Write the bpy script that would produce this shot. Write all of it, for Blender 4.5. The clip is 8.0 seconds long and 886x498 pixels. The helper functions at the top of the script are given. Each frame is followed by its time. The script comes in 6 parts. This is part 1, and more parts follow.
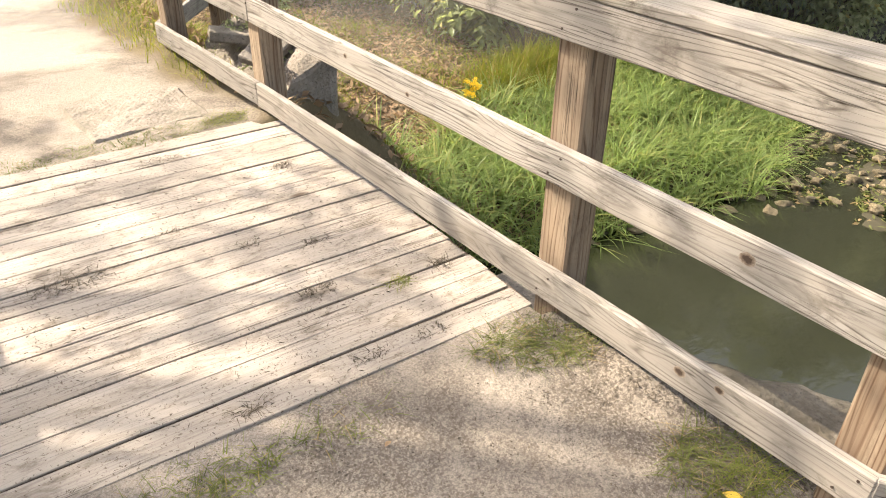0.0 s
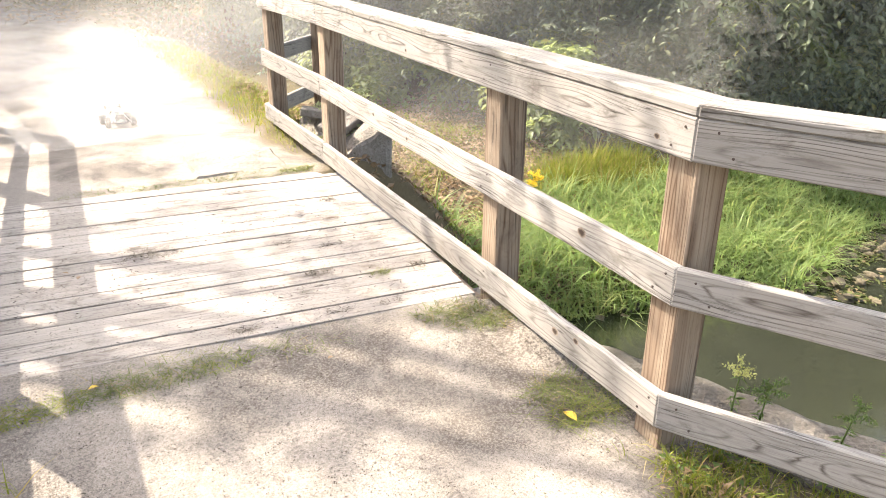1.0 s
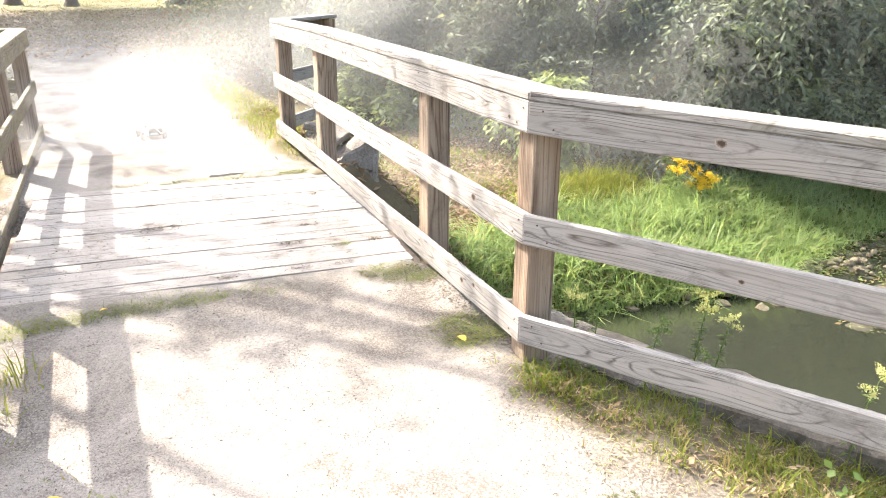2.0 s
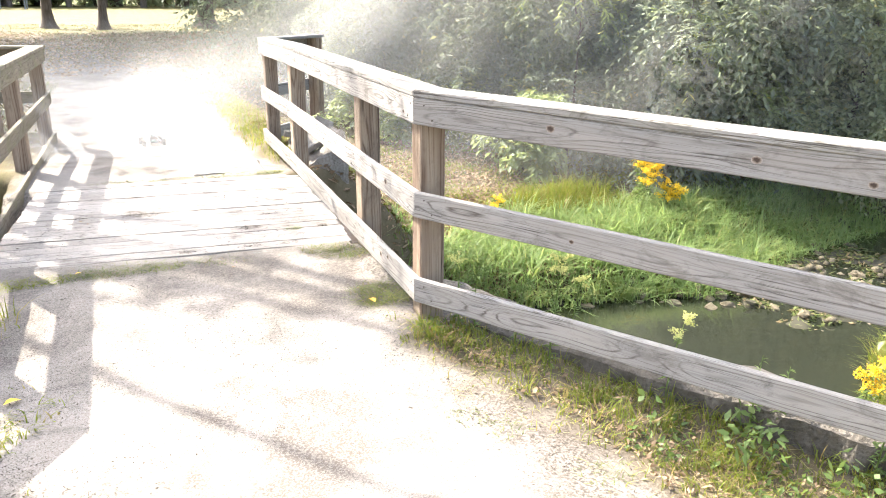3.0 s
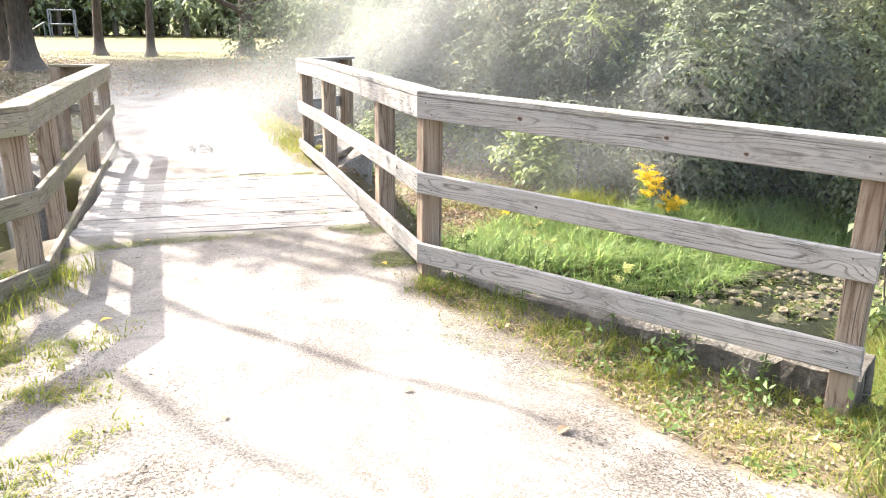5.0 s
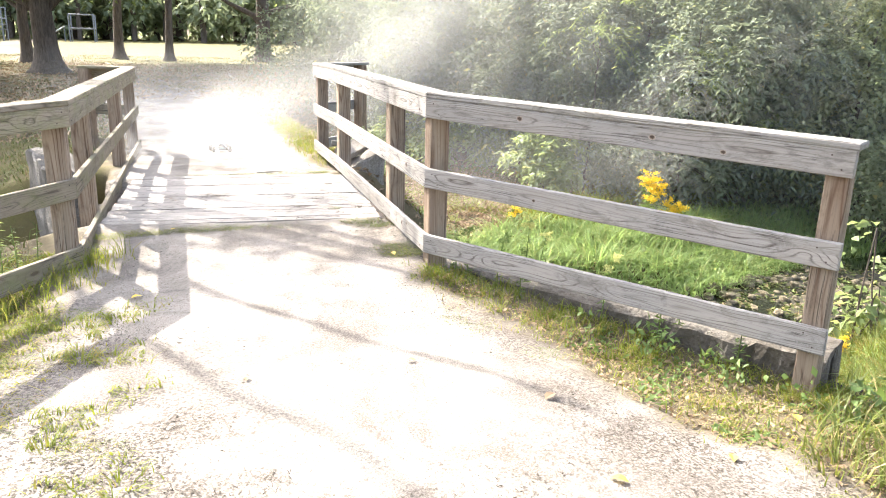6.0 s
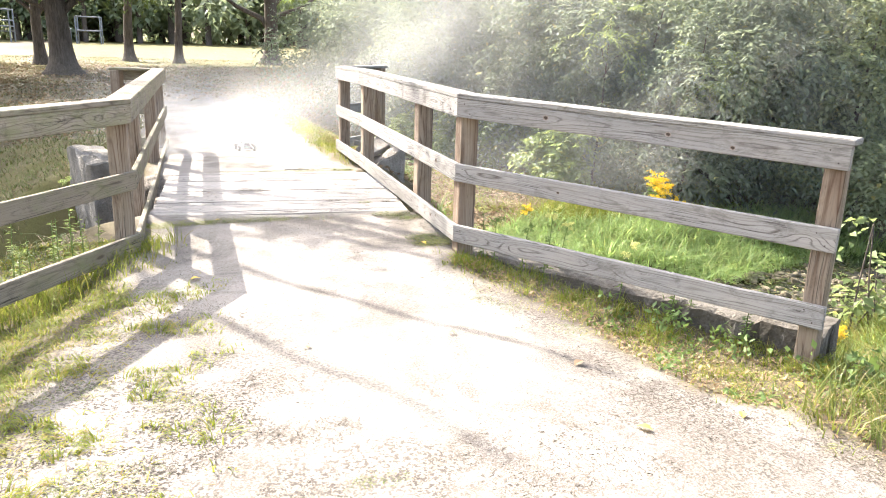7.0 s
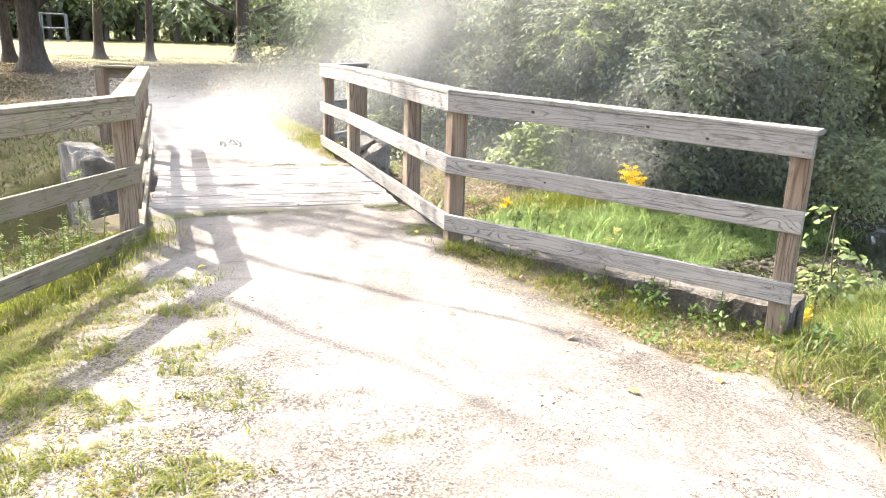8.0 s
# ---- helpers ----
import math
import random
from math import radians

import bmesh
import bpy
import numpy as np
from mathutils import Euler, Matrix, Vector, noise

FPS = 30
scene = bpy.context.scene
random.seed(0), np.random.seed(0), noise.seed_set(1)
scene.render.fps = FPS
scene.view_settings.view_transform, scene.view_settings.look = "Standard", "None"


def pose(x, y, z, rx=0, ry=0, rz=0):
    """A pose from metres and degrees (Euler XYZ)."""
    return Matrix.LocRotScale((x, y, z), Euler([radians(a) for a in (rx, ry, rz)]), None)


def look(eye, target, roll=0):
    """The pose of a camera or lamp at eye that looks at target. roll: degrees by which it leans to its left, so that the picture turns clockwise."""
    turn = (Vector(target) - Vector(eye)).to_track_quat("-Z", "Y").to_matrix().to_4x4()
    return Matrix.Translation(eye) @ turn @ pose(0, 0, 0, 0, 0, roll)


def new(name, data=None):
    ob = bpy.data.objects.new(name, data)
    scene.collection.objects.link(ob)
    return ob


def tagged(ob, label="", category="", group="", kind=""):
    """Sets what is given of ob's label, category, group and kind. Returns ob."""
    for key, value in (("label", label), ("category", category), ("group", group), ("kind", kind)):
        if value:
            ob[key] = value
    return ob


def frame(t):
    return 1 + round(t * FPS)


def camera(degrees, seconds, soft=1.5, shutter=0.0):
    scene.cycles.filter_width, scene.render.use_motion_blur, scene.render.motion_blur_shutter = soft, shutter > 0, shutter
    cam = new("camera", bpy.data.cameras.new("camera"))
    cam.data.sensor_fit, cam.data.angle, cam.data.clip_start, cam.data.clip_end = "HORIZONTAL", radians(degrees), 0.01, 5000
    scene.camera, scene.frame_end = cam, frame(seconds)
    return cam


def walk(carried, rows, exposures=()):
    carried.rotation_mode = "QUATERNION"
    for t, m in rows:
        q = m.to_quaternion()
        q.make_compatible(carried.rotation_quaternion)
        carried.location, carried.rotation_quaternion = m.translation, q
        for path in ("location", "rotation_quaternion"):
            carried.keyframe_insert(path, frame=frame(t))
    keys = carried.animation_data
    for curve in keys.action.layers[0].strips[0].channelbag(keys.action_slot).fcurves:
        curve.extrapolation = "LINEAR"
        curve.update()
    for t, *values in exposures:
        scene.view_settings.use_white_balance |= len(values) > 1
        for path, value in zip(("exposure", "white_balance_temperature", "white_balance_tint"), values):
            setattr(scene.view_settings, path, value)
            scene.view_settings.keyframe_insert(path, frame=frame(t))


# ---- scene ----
cam = camera(61.0, 8.0, 1.0)
PATH = [
    (0, (0.367, 0.653, 1.705), (1.424, 1.979, 0.645), 1.0),
    (0.5, (0.334, 0.011, 1.687), (1.251, 1.558, 0.812), 0.3),
    (1, (0.405, -0.641, 1.653), (1.255, 0.994, 0.875), 0.6),
    (1.5, (0.412, -1.196, 1.633), (1.211, 0.489, 0.911), 0.6),
    (1.7, (0.455, -1.406, 1.639), (1.241, 0.292, 0.932), 0.6),
    (2.8, (0.724, -2.552, 1.603), (1.435, -0.793, 0.97), 0.2),
    (3, (0.818, -2.674, 1.609), (1.524, -0.91, 0.983), 0.5),
    (3.5, (0.818, -2.984, 1.57), (1.501, -1.205, 0.963), 0.6),
    (4, (0.856, -3.302, 1.551), (1.521, -1.512, 0.958), 0.8),
    (4.5, (0.695, -3.541, 1.551), (1.341, -1.739, 0.971), 0.9),
    (4.7, (0.66, -3.623, 1.55), (1.3, -1.815, 0.982), 0.7),
    (6, (0.556, -4.133, 1.526), (1.167, -2.305, 0.994), 1.5),
    (6.5, (0.395, -4.304, 1.542), (0.998, -2.469, 1.021), 1.7),
    (7, (0.199, -4.51, 1.531), (0.81, -2.679, 1.008), 1.8),
    (7.5, (0.014, -4.645, 1.561), (0.636, -2.819, 1.034), 1.6),
    (8, (-0.067, -4.765, 1.536), (0.615, -2.961, 1.009), 1.8),
]
EXPOSURES = [(0, 1.92, 7250, 13), (0.5, 2.2, 6950, 13), (1.0, 2.42, 6650, 13), (1.5, 2.6, 6450, 13), (3.0, 2.72, 6150, 12), (4.5, 2.68, 6150, 12), (8, 2.6, 6150, 12)]
walk(cam, [(t, look(eye, target, roll)) for t, eye, target, roll in PATH], EXPOSURES)

# ---- light ----
# towards the sun: ahead and to the left of the bridge, 41 degrees up
SUN = Vector((-0.71, 1.15, 1.17)).normalized()
SLOPE = Vector((SUN.x / SUN.z, SUN.y / SUN.z, 1.0))  # along a sunbeam, per metre of height
world = bpy.data.worlds.new("sky")
scene.world = world
world.use_nodes = True
wn = world.node_tree.nodes
wl = world.node_tree.links
sky = wn.new("ShaderNodeTexSky")
sky.sky_type = "NISHITA"
sky.sun_disc = False
sky.sun_elevation = math.asin(SUN.z)
sky.sun_rotation = math.atan2(SUN.x, SUN.y)
sky.air_density, sky.dust_density, sky.ozone_density = 1.0, 5.0, 1.0
wn["Background"].inputs["Strength"].default_value = 0.15
haze = wn.new("ShaderNodeHueSaturation")
haze.inputs["Saturation"].default_value = 0.7
wl.new(sky.outputs[0], haze.inputs["Color"])
wl.new(haze.outputs[0], wn["Background"].inputs["Color"])
sun = new("sun", bpy.data.lights.new("sun", "SUN"))
sun.data.energy, sun.data.angle, sun.data.color = 3.5, radians(0.55), (1.0, 0.93, 0.82)
sun.matrix_world = look(SUN * 40, (0, 0, 0))


# ---- materials ----
class Nodes:
    """A node material under construction."""

    def __init__(self, name):
        self.mat = bpy.data.materials.new(name)
        self.mat.use_nodes = True
        self.tree = self.mat.node_tree
        self.out = self.tree.nodes["Material Output"]
        self.bsdf = self.tree.nodes["Principled BSDF"]

    def add(self, kind, operation="", use_clamp=False, data_type="", blend_type="", feature="", distance="", attribute_name=""):
        n = self.tree.nodes.new("ShaderNode" + kind)
        if operation:
            n.operation = operation
        if use_clamp:
            n.use_clamp = True
        if data_type:
            n.data_type, n.blend_type = data_type, blend_type
        if feature:
            n.feature = feature
        if distance:
            n.distance = distance
        if attribute_name:
            n.attribute_name = attribute_name
        return n

    def link(self, a, b):
        self.tree.links.new(a, b)

    def put(self, socket, value):
        if isinstance(value, bpy.types.NodeSocket):
            self.link(value, socket)
        else:
            socket.default_value = value

    def math(self, op, a, b=0.0, clamp=False):
        n = self.add("Math", operation=op, use_clamp=clamp)
        self.put(n.inputs[0], a)
        self.put(n.inputs[1], b)
        return n.outputs[0]

    def mix(self, f, a, b, blend="MIX"):
        n = self.add("Mix", data_type="RGBA", blend_type=blend)
        self.put(n.inputs[0], f)
        self.put(n.inputs[6], a)
        self.put(n.inputs[7], b)
        return n.outputs[2]

    def ramp(self, f, *stops):
        n = self.add("ValToRGB")
        while len(n.color_ramp.elements) < len(stops):
            n.color_ramp.elements.new(0.5)
        for e, (at, c) in zip(n.color_ramp.elements, stops):
            e.position = at
            e.color = (*c, 1) if isinstance(c, tuple) else (c, c, c, 1)
        self.put(n.inputs[0], f)
        return n.outputs[0]

    def coords(self, kind="Object", scale=(1, 1, 1), seed=False):
        tc = self.add("TexCoord")
        v = tc.outputs[kind]
        if seed:
            info = self.add("ObjectInfo")
            shift = self.add("VectorMath", operation="SCALE")
            shift.inputs[0].default_value = (37.0, 11.0, 23.0)
            self.link(info.outputs["Random"], shift.inputs["Scale"])
            plus = self.add("VectorMath", operation="ADD")
            self.link(v, plus.inputs[0])
            self.link(shift.outputs[0], plus.inputs[1])
            v = plus.outputs[0]
        m = self.add("Mapping")
        m.inputs["Scale"].default_value = scale
        self.link(v, m.inputs["Vector"])
        return m.outputs[0]

    def noise(self, v, scale, detail=4.0, rough=0.55, warp=0.0):
        n = self.add("TexNoise")
        self.link(v, n.inputs["Vector"])
        n.inputs["Scale"].default_value = scale
        n.inputs["Detail"].default_value = detail
        n.inputs["Roughness"].default_value = rough
        n.inputs["Distortion"].default_value = warp
        return n.outputs["Fac"]

    def bump(self, height, strength, distance):
        n = self.add("Bump")
        n.inputs["Strength"].default_value = strength
        n.inputs["Distance"].default_value = distance
        self.link(height, n.inputs["Height"])
        self.link(n.outputs[0], self.bsdf.inputs["Normal"])

    def done(self, color, rough=0.85, spec=0.3):
        self.put(self.bsdf.inputs["Base Color"], color)
        self.put(self.bsdf.inputs["Roughness"], rough)
        self.bsdf.inputs["Specular IOR Level"].default_value = spec
        return self.mat


def wood(name, pale, mid, dark, grey, greyness, knots=True, green=0.0, lines=0.6, flecks=0.0, band=0.42, stains=0.65, heart=0.0, late_c=None, pith=(0.05, 0.0), rate=105.0):
    """Weathered flat-sawn pine; the grain runs along the object's x axis, the rings round a wandering pith."""
    n = Nodes(name)
    v = n.coords(scale=(1, 1, 1), seed=True)
    warp = n.noise(n.coords(scale=(1.5, 4.5, 4.5), seed=True), 1.0, 2, 0.45)
    vo = n.add("TexVoronoi", feature="F1", distance="EUCLIDEAN")
    n.link(n.coords(scale=(1.5, 4.6, 4.6), seed=True), vo.inputs["Vector"])
    vo.inputs["Scale"].default_value = 1.0
    near = n.math("SUBTRACT", 1.0, n.math("MULTIPLY", vo.outputs["Distance"], 2.2), clamp=True)
    bend = n.math("MULTIPLY", n.math("POWER", near, 2.0), 0.8 if knots else 0.0)
    own = n.add("SeparateXYZ")
    n.link(n.coords(), own.inputs[0])
    drift_y = n.math("MULTIPLY", n.math("SUBTRACT", n.noise(n.coords(scale=(0.7, 0, 0), seed=True), 1.0, 2, 0.4), 0.5), 0.10)
    drift_z = n.math("MULTIPLY", n.math("SUBTRACT", n.noise(n.coords(scale=(0.6, 0.01, 0), seed=True), 1.3, 2, 0.4), 0.5), 0.11)
    dy = n.math("ADD", n.math("SUBTRACT", own.outputs[1], pith[0]), drift_y)
    dz = n.math("ADD", n.math("SUBTRACT", own.outputs[2], pith[1]), drift_z)
    across = n.math("SQRT", n.math("ADD", n.math("MULTIPLY", dy, dy), n.math("MULTIPLY", dz, dz)))
    fine = n.noise(n.coords(scale=(1.2, 30, 30), seed=True), 1.0, 3, 0.6)
    phase = n.math("ADD", n.math("ADD", n.math("MULTIPLY", across, rate), n.math("ADD", n.math("MULTIPLY", warp, 2.2), n.math("MULTIPLY", fine, 0.9))), n.math("MULTIPLY", bend, 5.0))
    rings = n.math("ABSOLUTE", n.math("SINE", n.math("MULTIPLY", phase, 3.1416)))
    fibre = n.noise(n.coords(scale=(2.6, 150, 150), seed=True), 1.0, 5, 0.65)
    broad = n.noise(n.coords(scale=(1.2, 22, 22), seed=True), 1.0, 4, 0.6)
    blotch = n.noise(n.coords(scale=(1.6, 4, 4), seed=True), 1.0, 5, 0.65)
    stain = n.noise(n.coords(scale=(4, 8, 8), seed=True), 1.3, 7, 0.75, 0.6)
    here = n.ramp(broad, (0.38, 0.15), (0.62, 1.0))
    late = n.math("MULTIPLY", n.math("MULTIPLY", n.ramp(rings, (0.0, 1.0), (band, 0.0)), here), lines)
    c = n.mix(n.ramp(broad, (0.32, 0.35), (0.66, 0.0)), pale, mid)
    c = n.mix(n.math("MULTIPLY", n.ramp(blotch, (0.3, 0.15), (0.7, 1.0)), greyness), c, grey)
    c = n.mix(late, c, late_c or mid)
    c = n.mix(n.ramp(fibre, (0.32, 0.42), (0.50, 0.0)), c, dark)
    c = n.mix(n.ramp(stain, (0.52, 0.0), (0.70, stains)), c, dark)
    if heart:
        core = n.noise(n.coords(scale=(0.55, 17, 17), seed=True), 1.0, 3, 0.5, 0.5)
        core = n.math("MULTIPLY", n.ramp(core, (0.50, 0.0), (0.60, 1.0)), n.ramp(rings, (0.1, 1.0), (0.9, 0.45)))
        c = n.mix(n.math("MULTIPLY", core, heart), c, mid)
    if flecks:
        dots = n.noise(n.coords(scale=(1, 1, 1), seed=True), 85, 4, 0.75)
        c = n.mix(n.math("MULTIPLY", n.ramp(dots, (0.58, 0.0), (0.66, 1.0)), flecks), c, (0.10, 0.075, 0.05, 1))
    if green:
        algae = n.noise(n.coords(scale=(2, 4, 4), seed=True), 1.6, 5, 0.7)
        c = n.mix(n.math("MULTIPLY", n.ramp(algae, (0.45, 0.0), (0.75, 1.0)), green), c, (0.16, 0.17, 0.06, 1))
    crack = n.noise(n.coords(scale=(0.8, 40, 40), seed=True), 1.0, 2, 0.5)
    line = n.ramp(n.math("ABSOLUTE", n.math("SUBTRACT", crack, 0.5)), (0.0, 1.0), (0.018, 0.0))
    line = n.math("MULTIPLY", line, n.ramp(blotch, (0.46, 0.0), (0.56, 1.0)))
    c = n.mix(n.math("MULTIPLY", line, 0.85), c, (0.03, 0.022, 0.015, 1))
    if knots:
        pick = n.add("SeparateColor")
        n.link(vo.outputs["Color"], pick.inputs[0])
        some = n.ramp(pick.outputs[0], (0.70, 0.0), (0.72, 1.0))
        eye = n.math("MULTIPLY", n.ramp(vo.outputs["Distance"], (0.04, 1.0), (0.085, 0.0)), some)
        halo = n.math("MULTIPLY", n.ramp(vo.outputs["Distance"], (0.06, 1.0), (0.30, 0.0)), some)
        c = n.mix(n.math("MULTIPLY", halo, 0.45), c, mid)
        c = n.mix(n.math("MULTIPLY", eye, 0.85), c, (0.07, 0.045, 0.028, 1))
    n.bump(n.math("SUBTRACT", n.math("SUBTRACT", fibre, n.math("MULTIPLY", late, 0.3)), n.math("MULTIPLY", line, 1.5)), 0.5, 0.003)
    info = n.add("ObjectInfo")
    hsv = n.add("HueSaturation")
    n.link(n.math("ADD", 0.86, n.math("MULTIPLY", info.outputs["Random"], 0.28)), hsv.inputs["Value"])
    n.link(c, hsv.inputs["Color"])
    return n.done(hsv.outputs[0], 0.85, 0.2)


WOOD_RAIL = wood("weathered_pine_rail", (0.31, 0.28, 0.238, 1), (0.145, 0.125, 0.102, 1), (0.085, 0.073, 0.06, 1), (0.25, 0.24, 0.221, 1), 0.85, stains=0.75, lines=1.0, heart=0.25, band=0.5, late_c=(0.07, 0.058, 0.046, 1), rate=110.0)
WOOD_GREY = wood("mossy_grey_rail", (0.30, 0.245, 0.172, 1), (0.12, 0.094, 0.062, 1), (0.075, 0.058, 0.04, 1), (0.225, 0.193, 0.145, 1), 0.7, green=0.7, stains=0.85, lines=0.9, heart=0.35, late_c=(0.065, 0.05, 0.034, 1))
WOOD_CAP = wood("weathered_pine_cap", (0.25, 0.228, 0.196, 1), (0.12, 0.104, 0.084, 1), (0.06, 0.05, 0.04, 1), (0.215, 0.206, 0.19, 1), 0.85, green=0.15, stains=0.9, lines=0.95, heart=0.4, late_c=(0.07, 0.058, 0.045, 1), pith=(0.0, -0.05), rate=90.0)
WOOD_POST = wood("sawn_pine_post", (0.29, 0.22, 0.15, 1), (0.075, 0.037, 0.019, 1), (0.07, 0.045, 0.029, 1), (0.235, 0.202, 0.158, 1), 0.5, knots=False, lines=0.9, band=0.6, heart=0.6, stains=0.5, pith=(0.02, 0.05), rate=75.0)
WOOD_DECK = wood("bleached_deck_plank", (0.35, 0.308, 0.258, 1), (0.20, 0.168, 0.132, 1), (0.11, 0.088, 0.066, 1), (0.315, 0.287, 0.25, 1), 0.75, lines=0.6, flecks=1.0, stains=0.9, pith=(0.0, -0.05), rate=90.0)


def ground_material():
    n = Nodes("gravel_and_turf")
    v = n.coords()
    at = n.add("Attribute", attribute_name="cover")
    sep = n.add("SeparateColor")
    n.link(at.outputs["Color"], sep.inputs[0])
    stones = n.add("TexVoronoi", feature="F1")
    n.link(v, stones.inputs["Vector"])
    stones.inputs["Scale"].default_value = 95
    grain = n.noise(v, 210, 3, 0.7)
    broad = n.noise(v, 2.2, 6, 0.65)
    fine = n.noise(v, 24, 5, 0.7)
    g = n.mix(n.ramp(grain, (0.3, 0.0), (0.7, 1.0)), (0.105, 0.09, 0.072, 1), (0.325, 0.292, 0.245, 1))
    speck = n.noise(v, 105, 2, 0.6)
    g = n.mix(n.ramp(speck, (0.38, 0.6), (0.47, 0.0)), g, (0.075, 0.061, 0.047, 1))
    gs = n.add("SeparateColor")
    n.link(stones.outputs["Color"], gs.inputs[0])
    g = n.mix(n.math("MULTIPLY", gs.outputs[0], 0.4), g, (0.36, 0.317, 0.268, 1))
    g = n.mix(n.ramp(broad, (0.35, 0.0), (0.75, 0.5)), g, (0.215, 0.186, 0.147, 1))
    patch = n.noise(v, 1.1, 5, 0.7, 0.5)
    worn = n.math("MULTIPLY", n.ramp(patch, (0.45, 0.0), (0.58, 1.0)), n.ramp(speck, (0.44, 1.0), (0.60, 0.4)))
    g = n.mix(n.math("MULTIPLY", worn, 0.9), g, (0.095, 0.08, 0.064, 1))
    g = n.mix(n.ramp(fine, (0.62, 0.0), (0.76, 0.5)), g, (0.20, 0.155, 0.11, 1))
    clumps = n.noise(v, 3.6, 5, 0.7, 0.4)
    # alpha holds the browned gravel and the far path's painted shade
    strewn = n.math("MULTIPLY", n.math("MULTIPLY", at.outputs["Alpha"], n.ramp(clumps, (0.34, 0.0), (0.54, 1.0))), n.ramp(n.noise(v, 62, 2, 0.7), (0.44, 1.0), (0.51, 0.0)))
    g = n.mix(n.math("MULTIPLY", n.math("MULTIPLY", at.outputs["Alpha"], n.ramp(clumps, (0.38, 0.0), (0.60, 1.0))), 0.6), g, (0.17, 0.145, 0.115, 1))
    g = n.mix(n.math("MULTIPLY", strewn, 0.95), g, (0.04, 0.033, 0.026, 1))
    soil = n.mix(fine, (0.055, 0.042, 0.026, 1), (0.17, 0.135, 0.085, 1))
    turf = n.mix(n.noise(v, 3.0, 6, 0.7), (0.065, 0.065, 0.016, 1), (0.15, 0.132, 0.038, 1))
    turf = n.mix(n.ramp(n.noise(v, 0.35, 4, 0.6), (0.4, 0.0), (0.7, 0.6)), turf, (0.165, 0.15, 0.045, 1))
    turf = n.mix(n.ramp(n.noise(v, 40, 3, 0.7), (0.45, 0.0), (0.7, 0.55)), turf, (0.045, 0.045, 0.012, 1))
    # brown patches and streaks paint the trees' dappled shade into dry turf
    turf = n.mix(n.ramp(n.noise(v, 1.4, 5, 0.7), (0.46, 0.0), (0.62, 0.6)), turf, (0.12, 0.092, 0.045, 1))
    dapple_streak = n.noise(n.coords(scale=(0.35, 1.1, 1)), 1.0, 5, 0.7)
    turf = n.mix(n.ramp(dapple_streak, (0.44, 0.0), (0.60, 0.7)), turf, (0.10, 0.078, 0.036, 1))
    mud = n.mix(fine, (0.025, 0.024, 0.016, 1), (0.075, 0.068, 0.045, 1))
    c = n.mix(sep.outputs[0], soil, g)
    c = n.mix(sep.outputs[1], c, turf)
    c = n.mix(sep.outputs[2], c, mud)
    n.bump(n.math("ADD", n.math("MULTIPLY", stones.outputs["Distance"], -1.0), n.math("MULTIPLY", fine, 1.2)), 0.55, 0.005)
    return n.done(c, 0.95, 0.15)


GROUND = ground_material()


def concrete(name, light, dark):
    n = Nodes(name)
    v = n.coords(seed=True)
    a = n.noise(v, 3.0, 6, 0.7)
    b = n.noise(v, 30, 5, 0.7)
    pit = n.add("TexVoronoi", feature="F1")
    n.link(v, pit.inputs["Vector"])
    pit.inputs["Scale"].default_value = 45
    c = n.mix(n.ramp(a, (0.3, 0.0), (0.7, 1.0)), dark, light)
    c = n.mix(n.ramp(b, (0.45, 0.0), (0.70, 0.75)), c, dark)
    c = n.mix(n.ramp(n.noise(v, 85, 3, 0.7), (0.56, 0.0), (0.66, 0.8)), c, (0.06, 0.053, 0.042, 1))
    c = n.mix(n.ramp(n.noise(v, 1.3, 5, 0.7), (0.55, 0.0), (0.72, 0.5)), c, (0.09, 0.085, 0.06, 1))
    n.bump(n.math("ADD", b, n.math("MULTIPLY", pit.outputs["Distance"], 0.5)), 0.6, 0.02)
    return n.done(c, 0.93, 0.2)


STAINED = concrete("soil_stained_concrete", (0.19, 0.168, 0.138, 1), (0.062, 0.052, 0.038, 1))
CONCRETE = concrete("old_concrete", (0.22, 0.2, 0.172, 1), (0.10, 0.088, 0.07, 1))
PALE_CONCRETE = concrete("pale_concrete", (0.30, 0.268, 0.225, 1), (0.16, 0.138, 0.11, 1))
STONE = concrete("creek_stone", (0.26, 0.215, 0.14, 1), (0.11, 0.092, 0.056, 1))


def leafy(name, a, b, back, thin=0.45, rough=0.5, dry=None):
    """Leaves that let light through; colour varies from leaf to leaf."""
    n = Nodes(name)
    geo = n.add("NewGeometry")
    patch = n.noise(n.coords(), 0.9, 3, 0.6)
    c = n.mix(n.math("ADD", n.math("MULTIPLY", geo.outputs["Random Per Island"], 0.65), n.math("MULTIPLY", patch, 0.35)), a, b)
    if dry:
        c = n.mix(n.ramp(geo.outputs["Random Per Island"], (dry[0], 0.0), (dry[0] + 0.02, 1.0)), c, dry[1])
    n.done(c, rough, 0.35)
    tr = n.add("BsdfTranslucent")
    n.link(n.mix(0.6, c, back), tr.inputs["Color"])
    mx = n.add("MixShader")
    mx.inputs[0].default_value = thin
    n.link(n.bsdf.outputs[0], mx.inputs[1])
    n.link(tr.outputs[0], mx.inputs[2])
    n.link(mx.outputs[0], n.out.inputs["Surface"])
    return n.mat


